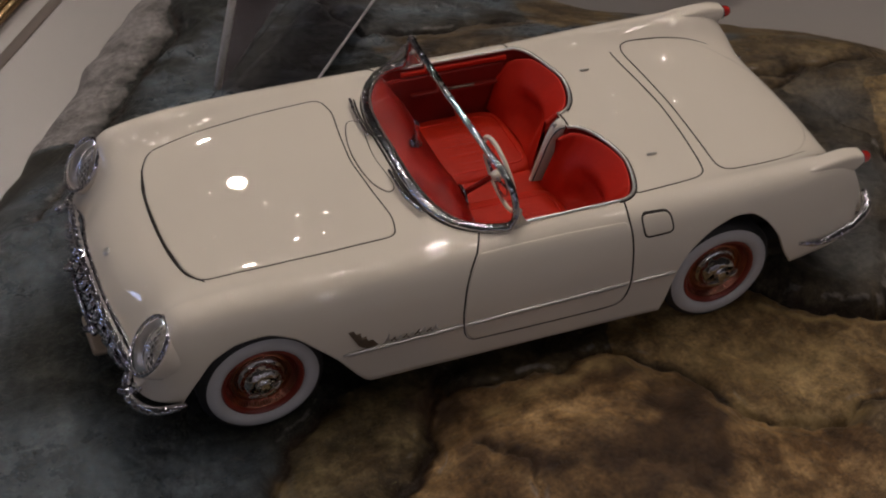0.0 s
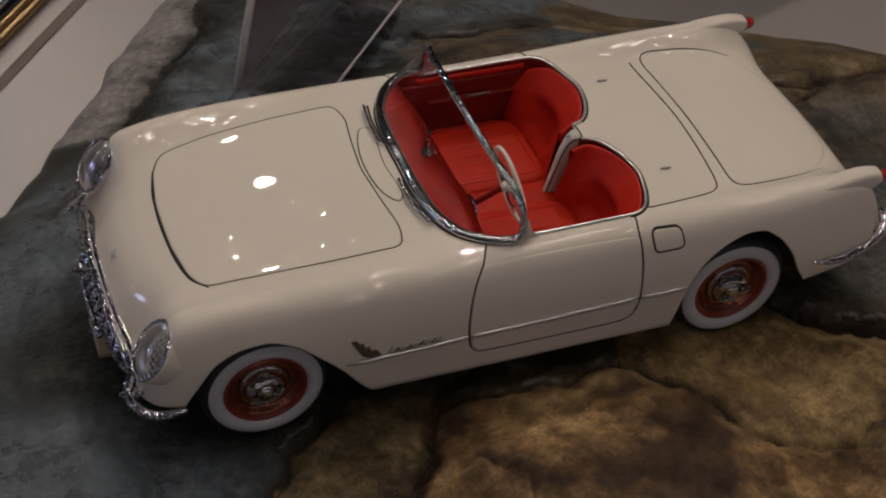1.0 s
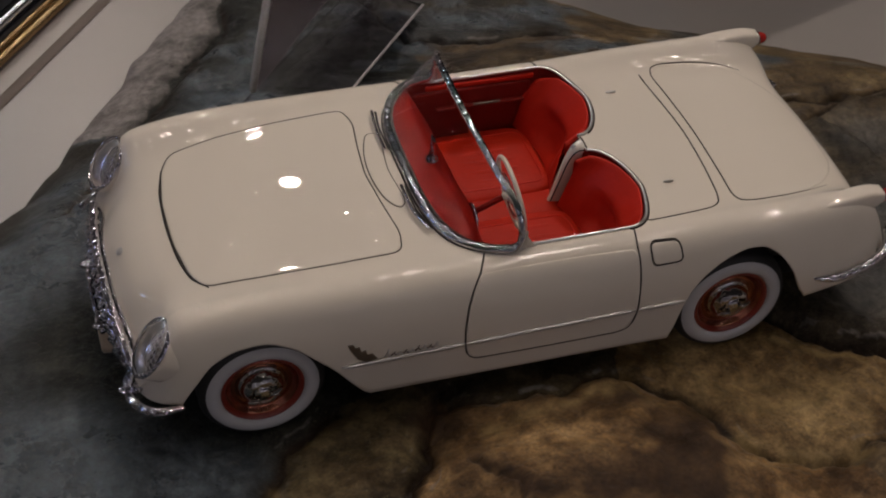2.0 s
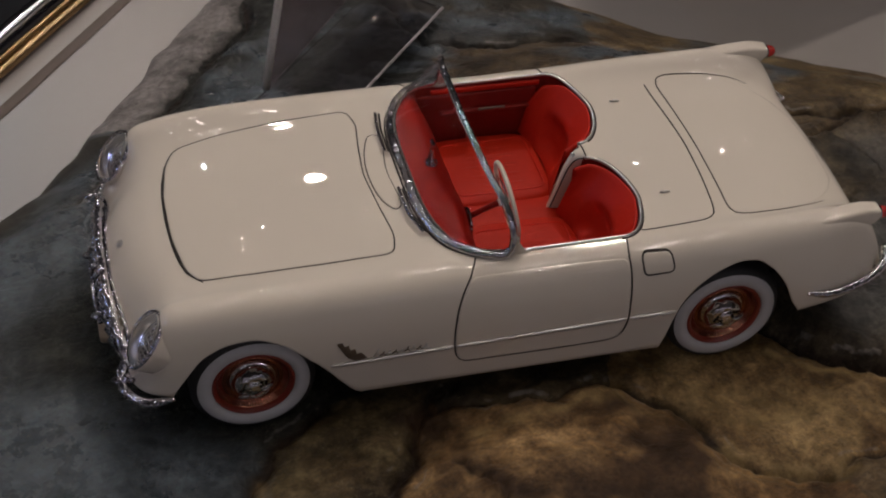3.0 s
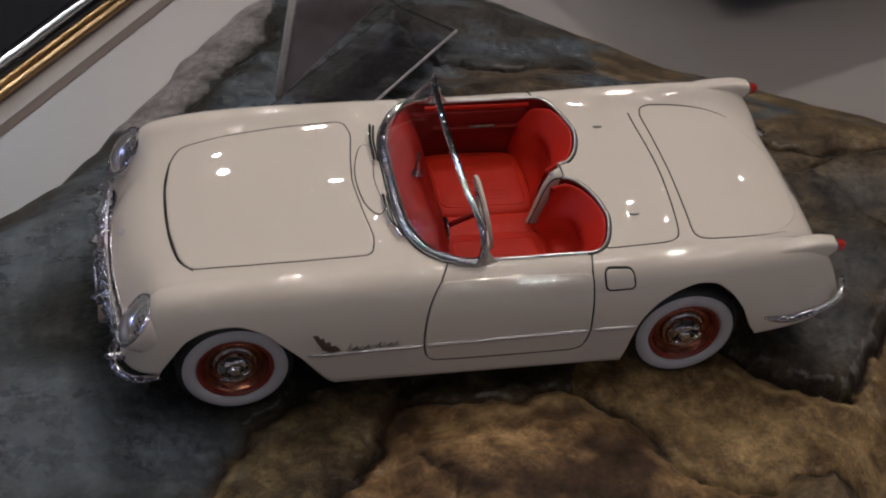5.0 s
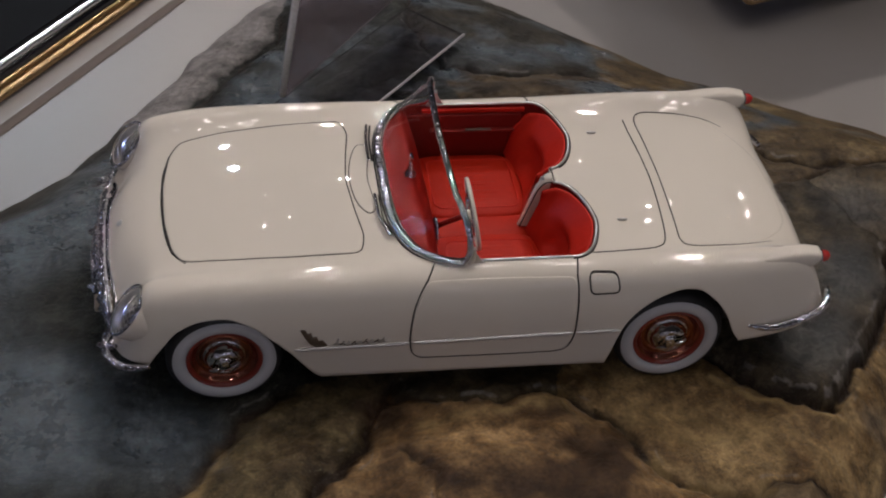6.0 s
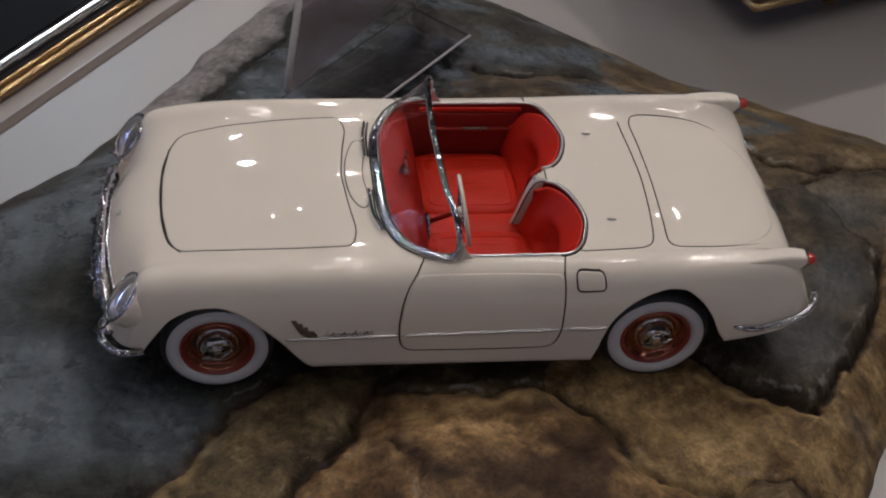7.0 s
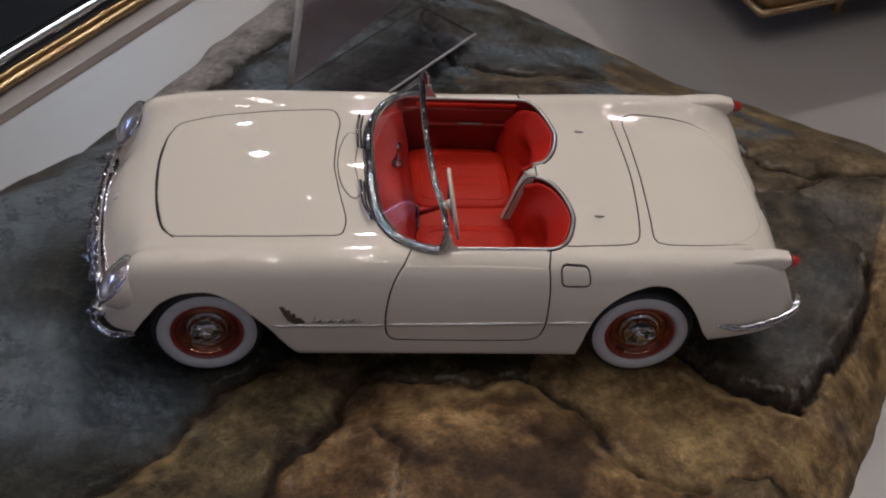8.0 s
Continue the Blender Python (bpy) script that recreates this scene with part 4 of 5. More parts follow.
HOOD = [(-0.53, 0.61), (-0.50, 0.48), (-0.535, 0.25), (-0.56, 0.0), (-0.535, -0.25), (-0.50, -0.48), (-0.53, -0.61), (-0.90, -0.605), (-1.25, -0.58), (-1.51, -0.54), (-1.57, -0.43), (-1.61, -0.17), (-1.612, 0.0), (-1.61, 0.17), (-1.57, 0.43), (-1.51, 0.54), (-1.25, 0.58), (-0.90, 0.605)]
hood = panel("hood", resample(rounded(lobed(HOOD, 0.05), 600), 260), on_top)
# dark strip added for the shading along the hood's front edge
lip = smooth_line([(-1.575, 0.43), (-1.612, 0.22), (-1.620, 0.0), (-1.612, -0.20), (-1.575, -0.43), (-1.50, -0.555)], 60)
part("front_shading", sweep([on_top(x, y, 0.001) for x, y in lip], 0.0085 * np.sin(np.linspace(0.06, 0.94, 60) * np.pi) ** 0.7, 6), GAP, hood, "dark strip for the shading along the hood's front edge")
TONNEAU = [(0.80, -0.70), (0.93, -0.69), (1.15, -0.665), (1.235, -0.60), (1.265, -0.48), (1.29, -0.2), (1.295, 0.0), (1.29, 0.2), (1.265, 0.48), (1.235, 0.60), (1.15, 0.665), (0.93, 0.69), (0.80, 0.70)]
TRUNK = [(1.345, 0.60), (1.355, 0.40), (1.36, 0.0), (1.355, -0.40), (1.345, -0.60), (1.41, -0.640), (1.60, -0.635), (1.78, -0.605), (1.92, -0.52), (2.02, -0.42), (2.09, -0.30), (2.11, 0.0), (2.09, 0.30), (2.02, 0.42), (1.92, 0.52), (1.78, 0.605), (1.60, 0.635), (1.41, 0.640)]
lid = part("trunk_lid", patch(resample(rounded(lobed(TRUNK, 0.04), 600), 240), on_top, 0.0012), PAINT)
fix_normals(lid)
TRUNK_LINE = smooth_line([(1.92, -0.560), (1.78, -0.611), (1.60, -0.641), (1.43, -0.648), (1.36, -0.625), (1.341, -0.56), (1.350, -0.40), (1.355, 0.0), (1.350, 0.40), (1.341, 0.56), (1.36, 0.625), (1.43, 0.648), (1.60, 0.641), (1.78, 0.611), (1.92, 0.560)], 160)
part("panel_gap", sweep([on_top(x, y, 0.0) for x, y in TRUNK_LINE], np.interp(TRUNK_LINE[:, 0], [1.3, 1.6, 1.92], [0.0042, 0.004, 0.0015]), 6), GAP, lid, "dark shut line round the trunk lid")
VENT = [(-0.405, 0.33), (-0.445, 0.345), (-0.50, 0.22), (-0.53, 0.0), (-0.50, -0.22), (-0.445, -0.295), (-0.415, -0.27), (-0.43, 0.0)]
panel("cowl_vent", rounded(VENT, 120), on_top, 0.005, "", 0.006)


def deck_gap():
    """The soft-top cover's shut line round the back and sides of the rear deck."""
    line = smooth_line([(0.775, -0.685), (0.80, -0.702), (0.93, -0.695), (1.15, -0.668), (1.235, -0.605), (1.268, -0.48), (1.29, -0.2), (1.295, 0.0), (1.29, 0.2), (1.275, 0.48), (1.268, 0.58)], 160)
    return sweep([on_top(x, y, 0.0) for x, y in line], 0.0046, 6)


part("panel_gap", deck_gap(), GAP, car, "dark shut line of the soft-top cover")
for y in (-0.40, 0.44):
    v, f = sweep([on_top(1.00 + 0.02 * k, y, 0.006) for k in range(4)], [0.004, 0.009, 0.009, 0.004], 8)
    part("deck_clip", (v, f), SILVER, car, "small dull metal deck clip")


def door(sign):
    outl = [(-0.200, 0.85), (-0.250, 0.775), (-0.278, 0.67), (-0.29, 0.54), (-0.283, 0.44), (-0.262, 0.385), (-0.215, 0.357), (0.2, 0.353), (0.54, 0.357), (0.61, 0.375), (0.640, 0.43), (0.655, 0.52), (0.655, 0.66), (0.648, 0.78), (0.637, 0.85)]
    outl = [(x + 0.022, z) for x, z in outl]
    o = resample(rounded(lobed(outl, 0.03), 600), 220)
    d = part("door", patch(o, lambda x, z, l: on_side(x, z, sign, l), 0.0035, 16), PAINT, car)
    fix_normals(d)
    line = smooth_line([(-0.14, 0.905), (-0.208, 0.85), (-0.255, 0.775), (-0.283, 0.67), (-0.294, 0.54), (-0.287, 0.44), (-0.266, 0.382), (-0.215, 0.352), (0.2, 0.348), (0.54, 0.352), (0.614, 0.372), (0.645, 0.43), (0.66, 0.52), (0.66, 0.66), (0.653, 0.79), (0.645, 0.86)], 120) + (0.022, 0)
    pts = [on_side(x, min(z, 0.86), sign, 0.0002) for x, z in line if z <= 0.862]
    fa = [on_top(x, sign * y, 0.0002) for x, y in smooth_line([(-0.135, 0.745), (-0.155, 0.79), (-0.184, 0.846)], 10)]
    fb = [on_top(x, sign * y, 0.0002) for x, y in smooth_line([(0.667, 0.845), (0.674, 0.80), (0.684, 0.74)], 10)]
    line_w = [0.0050] * len(fa) + [0.0030 if p[2] < 0.40 else 0.0050 for p in pts] + [0.0050] * len(fb)
    part("panel_gap", sweep(fa + pts + fb, line_w, 6), GAP, d, "dark shut line round the door")
    return d


for sign in (-1, 1):
    door(sign)
    fo = lobed([(0.738, 0.862), (0.893, 0.860), (0.910, 0.765), (0.752, 0.760)], 0.03)
    if sign < 0:
        place = lambda x, z, l: on_side(x, z, -1, l)
        fp = part("filler_door", patch(resample(fo, 80), place, 0.0035, 8), PAINT, car)
        fix_normals(fp)
        part("panel_gap", gap_ring(resample(fo, 80), place, 0.010), GAP, fp, "dark shut line round the filler door")

    # side moulding in three lengths, with badge and lettering strokes
    for xs in ((-0.92, -0.275), (-0.261, 0.667), (0.690, 0.945)):
        x = np.linspace(*xs, 40)
        z = np.interp(x, [-0.92, 0.945], [0.464, 0.506])
        tip = np.interp(x, [xs[0], xs[0] + 0.05, xs[1] - 0.04, xs[1]], [0.35, 1, 1, 0.5])
        part("side_moulding", sweep([on_side(a, b, sign, 0.005) for a, b in zip(x, z)], 0.0125 * tip, 8), SILVER, car, "thin bright metal side moulding")
    # a stepped wing badge and a row of script-like strokes
    wing = [(-0.890, 0.602), (-0.860, 0.602), (-0.852, 0.576), (-0.828, 0.580), (-0.820, 0.550), (-0.796, 0.554), (-0.788, 0.522), (-0.762, 0.524), (-0.735, 0.490), (-0.795, 0.482), (-0.835, 0.505), (-0.862, 0.550)]
    m = len(wing)
    rings = [[on_side(x, z, sign, lift) for x, z in wing] for lift in (0.0, 0.009)]
    mid = on_side(-0.822, 0.535, sign, 0.012)
    v = [*rings[0], *rings[1], mid]
    f = [(i, (i + 1) % m, m + (i + 1) % m, m + i) for i in range(m)] + [(m + i, m + (i + 1) % m, 2 * m) for i in range(m)]
    fix_normals(part("fender_badge", (v, f), DULL_GOLD, car, "dull metal wing-shaped fender badge", False))
    for k in range(9):
        x0 = -0.70 + 0.032 * k
        hgt = 0.046 if k == 0 else (0.030 if k in (5, 6, 8) else 0.022)
        lean = [(0.0, 0.0), (0.014, 0.35), (0.020, 0.8), (0.026, 1.0), (0.018, 0.75), (0.024, 0.1), (0.034, 0.0)]
        pts = [on_side(x0 + a, 0.489 + 0.0013 * k + hgt * b, sign, 0.005) for a, b in lean]
        part("lettering_stroke", sweep(pts, 0.0038, 6), DULL_GOLD if k % 2 else SILVER, car, "thin metal script stroke")


# fins and tail lamps
def fin(sign):
    xs = np.linspace(1.30, 2.115, 44)
    grow = np.clip((xs - 1.30) / 0.6, 0, 1)
    grow = grow * grow * (3 - 2 * grow)
    half = 0.040 + 0.016 * grow - 0.008 * np.clip((xs - 2.0) / 0.12, 0, 1)
    top = hermite([1.30, 1.55, 1.72, 1.88, 2.02, 2.115], [0.82, 0.866, 0.894, 0.917, 0.927, 0.911], xs)
    bot = hermite([1.30, 1.55, 1.72, 1.85, 2.0, 2.115], [0.82, 0.82, 0.815, 0.80, 0.79, 0.815], xs)
    yc = np.interp(xs, [1.30, 1.8, 2.115], [0.785, 0.785, 0.772])
    ang = np.linspace(0, 2 * np.pi, 28, endpoint=False)
    ring = np.stack([np.sign(np.cos(ang)) * np.abs(np.cos(ang)) ** 0.45, np.sign(np.sin(ang)) * np.abs(np.sin(ang)) ** 0.45], 1)
    rows = [[(x - 0.02 * (r[1] < 0) * g, sign * (y + h * r[0] * (1 + (0.10 * r[1] if r[1] < 0 else 0))), (t + b) / 2 + (t - b) / 2 * r[1]) for r in ring] for x, y, h, t, b, g in zip(xs, yc, half, top, bot, grow)]
    end = np.array(rows[-1])
    c = end.mean(0)
    rows.append(((end - c) * 0.75 + c + (0.012, 0, 0)).tolist())
    rows.append(((end - c) * 0.05 + c + (0.014, 0, 0)).tolist())
    v = np.array(rows).reshape(-1, 3)
    p = part("tail_fin", (v.tolist(), grid_faces(len(rows), 28, False, True)), PAINT)
    fix_normals(p)
    cx, cy, cz = 2.125, sign * 0.772, 0.862
    v, f = lathe([(0.040, -0.01), (0.043, 0.004), (0.034, 0.010)], (cx, cy, cz), "x", 24)
    tl = part("tail_lamp", lathe([(0.034, 0.0), (0.036, 0.018), (0.033, 0.040), (0.022, 0.058), (0.001, 0.064)], (cx, cy, cz), "x", 24), TAIL_RED, car, "round red tail lamp")
    part("bezel", (v, f), CHROME, tl, "thin chrome bezel")


for sign in (-1, 1):
    fin(sign)


# wheels
def wheel(x, y, sign, hz):
    hub = (x, y, hz)
    o = sign
    w = part("wheel", lathe([(0.20, 0.10), (0.285, 0.11), (0.325, 0.09), (0.329, 0.05), (0.329, -0.03), (0.314, -0.056), (0.290, -0.069)], hub, "y", 64, o), RUBBER, car, "black tyre with a broad whitewall")
    part("whitewall", lathe([(0.292, -0.068), (0.282, -0.076), (0.262, -0.084), (0.238, -0.083), (0.220, -0.074), (0.214, -0.058)], hub, "y", 64, o), WHITEWALL, w, "clean white sidewall ring")
    part("rim", lathe([(0.219, -0.056), (0.213, -0.070), (0.204, -0.072), (0.192, -0.060), (0.186, -0.040)], hub, "y", 64, o), RED_RIM, w, "red painted steel rim")
    part("rim_dish", lathe([(0.190, -0.050), (0.180, -0.043), (0.166, -0.028), (0.152, -0.019), (0.146, -0.024), (0.141, -0.026), (0.135, -0.018), (0.122, -0.014), (0.110, -0.014)], hub, "y", 64, o), REFLECTION_TINT_CHROME, w, "bright chrome dish round the hub cap, red and gold reflections put into its tint")
    ribs = []
    for k in range(72):
        a = 2 * math.pi * k / 72
        c, s = math.cos(a), math.sin(a)
        ribs.append(sweep([(x + r * c, y + o * q, hz + r * s) for r, q in ((0.158, -0.026), (0.172, -0.037), (0.187, -0.048))], 0.0017, 5, up=(0, 1, 0)))
    part("rim_ribs", merge(*ribs), RED_RIM, w, "fine red ribs round the rim")
    cap = part("hub_cap", lathe([(0.126, -0.012), (0.124, -0.026), (0.117, -0.034), (0.112, -0.033), (0.107, -0.050), (0.098, -0.072), (0.084, -0.088), (0.066, -0.097), (0.058, -0.097), (0.052, -0.091), (0.046, -0.104), (0.024, -0.112), (0.001, -0.113)], hub, "y", 64, o), POLISHED, w, "domed chrome hub cap")
    for a in (0.35, 0.35 + math.pi):
        pts = [(x + r * math.cos(a), y + o * q, hz + r * math.sin(a)) for r, q in ((0.03, -0.120), (0.05, -0.122), (0.075, -0.113), (0.10, -0.098))]
        part("spinner_wing", sweep(pts, [0.012, 0.016, 0.014, 0.006], 8, up=(0, 1, 0)), POLISHED, cap)


for x, y, hz in ((-1.302, 0.780, 0.306), (1.2955, 0.785, 0.322)):
    for sign in (-1, 1):
        wheel(x, sign * y, -sign, hz)


# headlamps
def headlamp(sign):
    c = np.array([-1.822, sign * (0.729 if sign < 0 else 0.765), 0.614])
    n = np.array([-0.80, -0.04 * sign, 0.60])
    n /= np.linalg.norm(n)
    u = np.array([0.0, 1.0, 0.0]) - n * n[1]
    u /= np.linalg.norm(u)
    w = np.cross(u, n)
    w *= np.sign(w[2])
    ru, rw = 0.146, 0.162
    ang = np.linspace(0, 2 * np.pi, 48, endpoint=False)

    def dish(profile):
        back = np.array([-0.96, 0.0, -0.10])
        rows = [[c + n * max(a, -0.08) + back * min(0.0, a + 0.08) + (np.cos(t) * u * ru + np.sin(t) * w * rw) * r for t in ang] for r, a in profile]
        return np.array(rows).reshape(-1, 3).tolist(), grid_faces(len(profile), 48, False, True)

    h = part("headlamp", dish([(0.02, -0.46), (0.35, -0.43), (0.65, -0.36), (0.84, -0.27), (0.95, -0.18), (1.0, -0.10), (1.02, -0.02), (1.02, 0.004), (0.97, 0.004)]), PAINT, car, "cream headlamp shroud")
    fix_normals(h)
    part("bezel", dish([(1.03, 0.000), (1.035, 0.012), (1.00, 0.022), (0.955, 0.020), (0.94, 0.004), (0.93, -0.01)]), CHROME, h, "bright chrome bezel")
    part("reflector", dish([(0.95, -0.004), (0.8, -0.03), (0.5, -0.07), (0.2, -0.09), (0.005, -0.092)]), CHROME, h, "silver reflector")
    part("lens", dish([(0.95, 0.004), (0.85, 0.022), (0.65, 0.042), (0.4, 0.056), (0.2, 0.062), (0.005, 0.064)]), LENS, h, "clear domed glass lens")
    # a fine cross mesh just under the lens
    wires = []
    for k in range(-5, 6):
        s, q = k / 5.6, np.linspace(-0.93, 0.93, 12)
        for along, across, ra, rb in ((w, u, rw, ru), (u, w, ru, rw)):
            wires.append(sweep([c + n * (0.004 + 0.050 * max(0, 1 - s * s - t * t * (1 - s * s))) + across * rb * s + along * ra * t * math.sqrt(1 - s * s) for t in q], 0.0020, 4))
    part("lens_mesh", merge(*wires), SILVER, h, "fine silver mesh under the lens")


for sign in (-1, 1):
    headlamp(sign)


# grille, bumpers, plate
def front_end():
    s = section(X_FRONT)
    ys = np.linspace(-0.66, 0.66, 50)
    lip = [(X_FRONT - 0.004 + bow(X_FRONT, y), y, float(np.interp(abs(y), s[NV // 2:, 0][::-1], s[NV // 2:, 1][::-1])) + 0.002) for y in ys]
    ang = np.linspace(0, 2 * np.pi, 72, endpoint=False)
    oval = [(-1.975 + 0.05 * abs(math.cos(a)) ** 2, 0.63 * np.sign(math.cos(a)) * abs(math.cos(a)) ** 0.8, 0.425 + 0.105 * np.sign(math.sin(a)) * abs(math.sin(a)) ** 0.8) for a in ang]
    g = part("grille", sweep(oval, 0.024, 10, True, 1.0, (1, 0, 0)), CHROME, car, "chrome grille surround with vertical teeth")
    part("mouth", box((-1.86, -0.44, 0.25), (-1.82, 0.44, 0.46), 0.02), BLACK, g, "dark hollow behind the grille")
    for k in range(13):
        y = -0.50 + k / 12
        q = 0.045 * abs(y / 0.6) ** 2
        part("tooth", sweep([(-1.955 + q, y, 0.335), (-1.985 + q, y, 0.37), (-2.005 + q, y, 0.42), (-1.985 + q, y, 0.47), (-1.955 + q, y, 0.505)], [0.014, 0.024, 0.027, 0.024, 0.014], 8, up=(1, 0, 0)), CHROME, g)
    part("nose_trim", sweep(lip, 0.012, 8), CHROME, car, "thin chrome lip over the grille")
    for sign in (-1, 1):
        pts = smooth_line([(-1.93, sign * 0.68, 0.43), (-1.955, sign * 0.71, 0.385), (-1.955, sign * 0.76, 0.345), (-1.92, sign * 0.83, 0.325), (-1.85, sign * 0.895, 0.335), (-1.715, sign * 0.945, 0.385)], 30)
        b = part("front_bumper", sweep(pts, np.interp(np.linspace(0, 1, 30), [0, 0.15, 0.8, 1], [0.02, 0.027, 0.024, 0.010]), 10), CHROME, car, "short chrome corner bumper")
        v, f = lathe([(0.001, -0.065), (0.012, -0.058), (0.022, -0.04), (0.030, -0.01), (0.034, 0.03), (0.02, 0.06)], (-1.945, sign * 0.735, 0.365), "x", 20)
        part("bumper_bullet", (v, f), CHROME, b, "pointed chrome bumper guard")
        v, f = lathe([(0.001, -0.05), (0.012, -0.045), (0.020, -0.03), (0.026, 0.0), (0.026, 0.04), (0.015, 0.06)], (-2.02, sign * 0.245, 0.36), "x", 20)
        part("bumper_bullet", (v, f), CHROME, g, "pointed chrome grille guard")
        pts = smooth_line([(1.725, sign * 0.935, 0.478), (1.85, sign * 0.945, 0.470), (2.02, sign * 0.915, 0.478), (2.17, sign * 0.86, 0.50), (2.25, sign * 0.79, 0.525), (2.285, sign * 0.70, 0.53)], 34)
        part("rear_bumper", sweep(pts, np.interp(np.linspace(0, 1, 34), [0, 0.12, 0.8, 1], [0.008, 0.022, 0.026, 0.018]), 10), CHROME, car, "slim chrome wraparound rear bumper")
    bar = smooth_line([(-2.02, -0.30, 0.365), (-2.035, 0.0, 0.365), (-2.02, 0.30, 0.365)], 24)
    part("centre_bar", sweep(bar, 0.016, 8), CHROME, g, "chrome bar across the grille")
    part("number_plate", box((-2.035, -0.27, 0.17), (-1.90, 0.03, 0.215), 0.018), PLATE_TAN, car, "blank dull number plate under the grille")
    v, f = lathe([(0.001, 0.006), (0.022, 0.005), (0.027, 0.0)], (0, 0, 0), "z", 24)
    q = on_top(-1.865, 0, 0)
    part("nose_badge", ([(q[0] + p[0] * 0.9 - p[2] * 0.4, p[1], q[2] + p[2] + p[0] * 0.45) for p in v], f), SILVER, car, "small round nose badge")
    # rear plate housing
    ang = np.linspace(0, 2 * np.pi, 40, endpoint=False)
    rows = [[(2.165 + a - 0.10 * r * math.sin(t) * 0.55, 0.36 * r * math.cos(t), 0.60 + 0.11 * r * math.sin(t)) for t in ang] for r, a in ((1.06, 0.0), (1.03, 0.022), (0.96, 0.02), (0.9, 0.03), (0.5, 0.055), (0.01, 0.065))]
    part("plate_housing", (np.array(rows).reshape(-1, 3).tolist(), grid_faces(len(rows), 40, False, True)), CHROME, car, "rounded clear and chrome rear plate housing")


front_end()


# windscreen
def base_line(t, grow=0.0):
    """A place on the windscreen's base, t from -1 (near corner) to 1."""
    a = t * math.pi / 2
    y = (0.757 + grow) * np.sign(math.sin(a)) * abs(math.sin(a)) ** (2 / 3.2)
    x = -(0.362 + grow) * math.cos(a) ** 1.0 + 0.02
    return x, y


def uneven(n, seed, amount=0.035):
    """Slightly uneven thickness of plated trim."""
    r = np.random.RandomState(seed)
    return 1 + amount * np.convolve(r.uniform(-1, 1, n + 2), [0.5, 1, 0.5], "valid")


def windscreen():
    t = np.linspace(-1, 1, 81)
    low = np.array([(*base_line(q), 0) for q in t])
    low[:, 2] = [Skin.top(x, min(max(y, -0.8), 0.8)) + 0.018 for x, y, _ in low]
    corner = [(0.045, 0.762, 0.935), (0.058, 0.755, 0.985), (0.055, 0.735, 1.05), (0.040, 0.69, 1.12), (0.018, 0.61, 1.172), (-0.005, 0.50, 1.198), (-0.018, 0.25, 1.216), (-0.025, 0.0, 1.222)]
    half = smooth_line(corner, 50)
    rail = np.vstack([half, (half * (1, -1, 1))[::-1][1:]])
    loop = np.vstack([low, rail])
    fr = part("windscreen_frame", sweep(loop, np.r_[np.full(len(low), 0.028), np.full(len(rail), 0.020)] * uneven(len(loop), 5, 0.02), 10, True, 0.8), FRAME_CHROME, car, "chrome windscreen frame")
    part("seal", sweep(low + (-0.020, 0, -0.012), 0.014, 8), GAP, fr, "black rubber seal under the frame")
    # two sheets of curved glass between the base and the rail
    m = 16
    top = np.stack([np.interp(np.linspace(0, 1, 81), np.linspace(0, 1, len(rail)), rail[::-1][:, k]) for k in range(3)], 1)
    u = np.linspace(0, 1, m)[:, None, None]
    g = low[None] * (1 - u) + top[None] * u
    bulge = np.sin(np.linspace(0, np.pi, m))[:, None] * 0.025
    g[..., 0] -= bulge * (1 - np.abs(t) ** 3)[None]
    v = np.vstack([g.reshape(-1, 3), (g + (0.006, 0, -0.004)).reshape(-1, 3)])
    k = m * 81
    f = grid_faces(m, 81) + [tuple(i + k for i in q[::-1]) for q in grid_faces(m, 81)]
    rim = [i for i in range(81)] + [i * 81 + 80 for i in range(1, m)] + [(m - 1) * 81 + i for i in range(79, -1, -1)] + [i * 81 for i in range(m - 2, 0, -1)]
    f += [(a, b, b + k, a + k) for a, b in zip(rim, rim[1:] + rim[:1])]
    gl = part("windscreen_glass", (v.tolist(), f), CLEAR, fr, "clear curved windscreen")
    fix_normals(gl)
    gl.visible_shadow = False
    part("inner_seal", sweep(low + (0.024, 0, 0.004), 0.011, 8), GAP, fr, "black rubber inner seal")
    for sign in (-1, 1):
        wing = [(0.045, 0.752, 0.885), (0.150, 0.752, 0.888), (0.120, 0.752, 0.915), (0.080, 0.752, 0.985), (0.055, 0.752, 1.0)]
        v = [(x, sign * y, z) for x, y, z in wing] + [(x, sign * (y - 0.014), z) for x, y, z in wing]
        part("corner_plate", (v, [tuple(range(5)), tuple(range(9, 4, -1))] + [(i, i + 5, (i + 1) % 5 + 5, (i + 1) % 5) for i in range(5)]), SILVER, fr, "dull metal corner plate", False)
        part("wing_post", sweep(smooth_line([(0.05, sign * 0.752, 0.90), (0.075, sign * 0.75, 0.92), (0.075, sign * 0.745, 0.99)], 10), [0.02] * 10, 8), SILVER, fr)
    # wipers
    for pts in ([(-0.375, 0.52), (-0.40, 0.34), (-0.405, 0.15)], [(-0.405, -0.17), (-0.40, -0.34), (-0.352, -0.51)]):
        ln = smooth_line([(*on_top(x, y, 0.03),) for x, y in pts], 16)
        w = part("wiper", sweep(ln, 0.010, 8), CHROME, car, "slim chrome wiper lying on the cowl")
        part("blade", sweep(ln + (0.022, 0, -0.008), 0.006, 6), GAP, w, "black wiper blade")


windscreen()


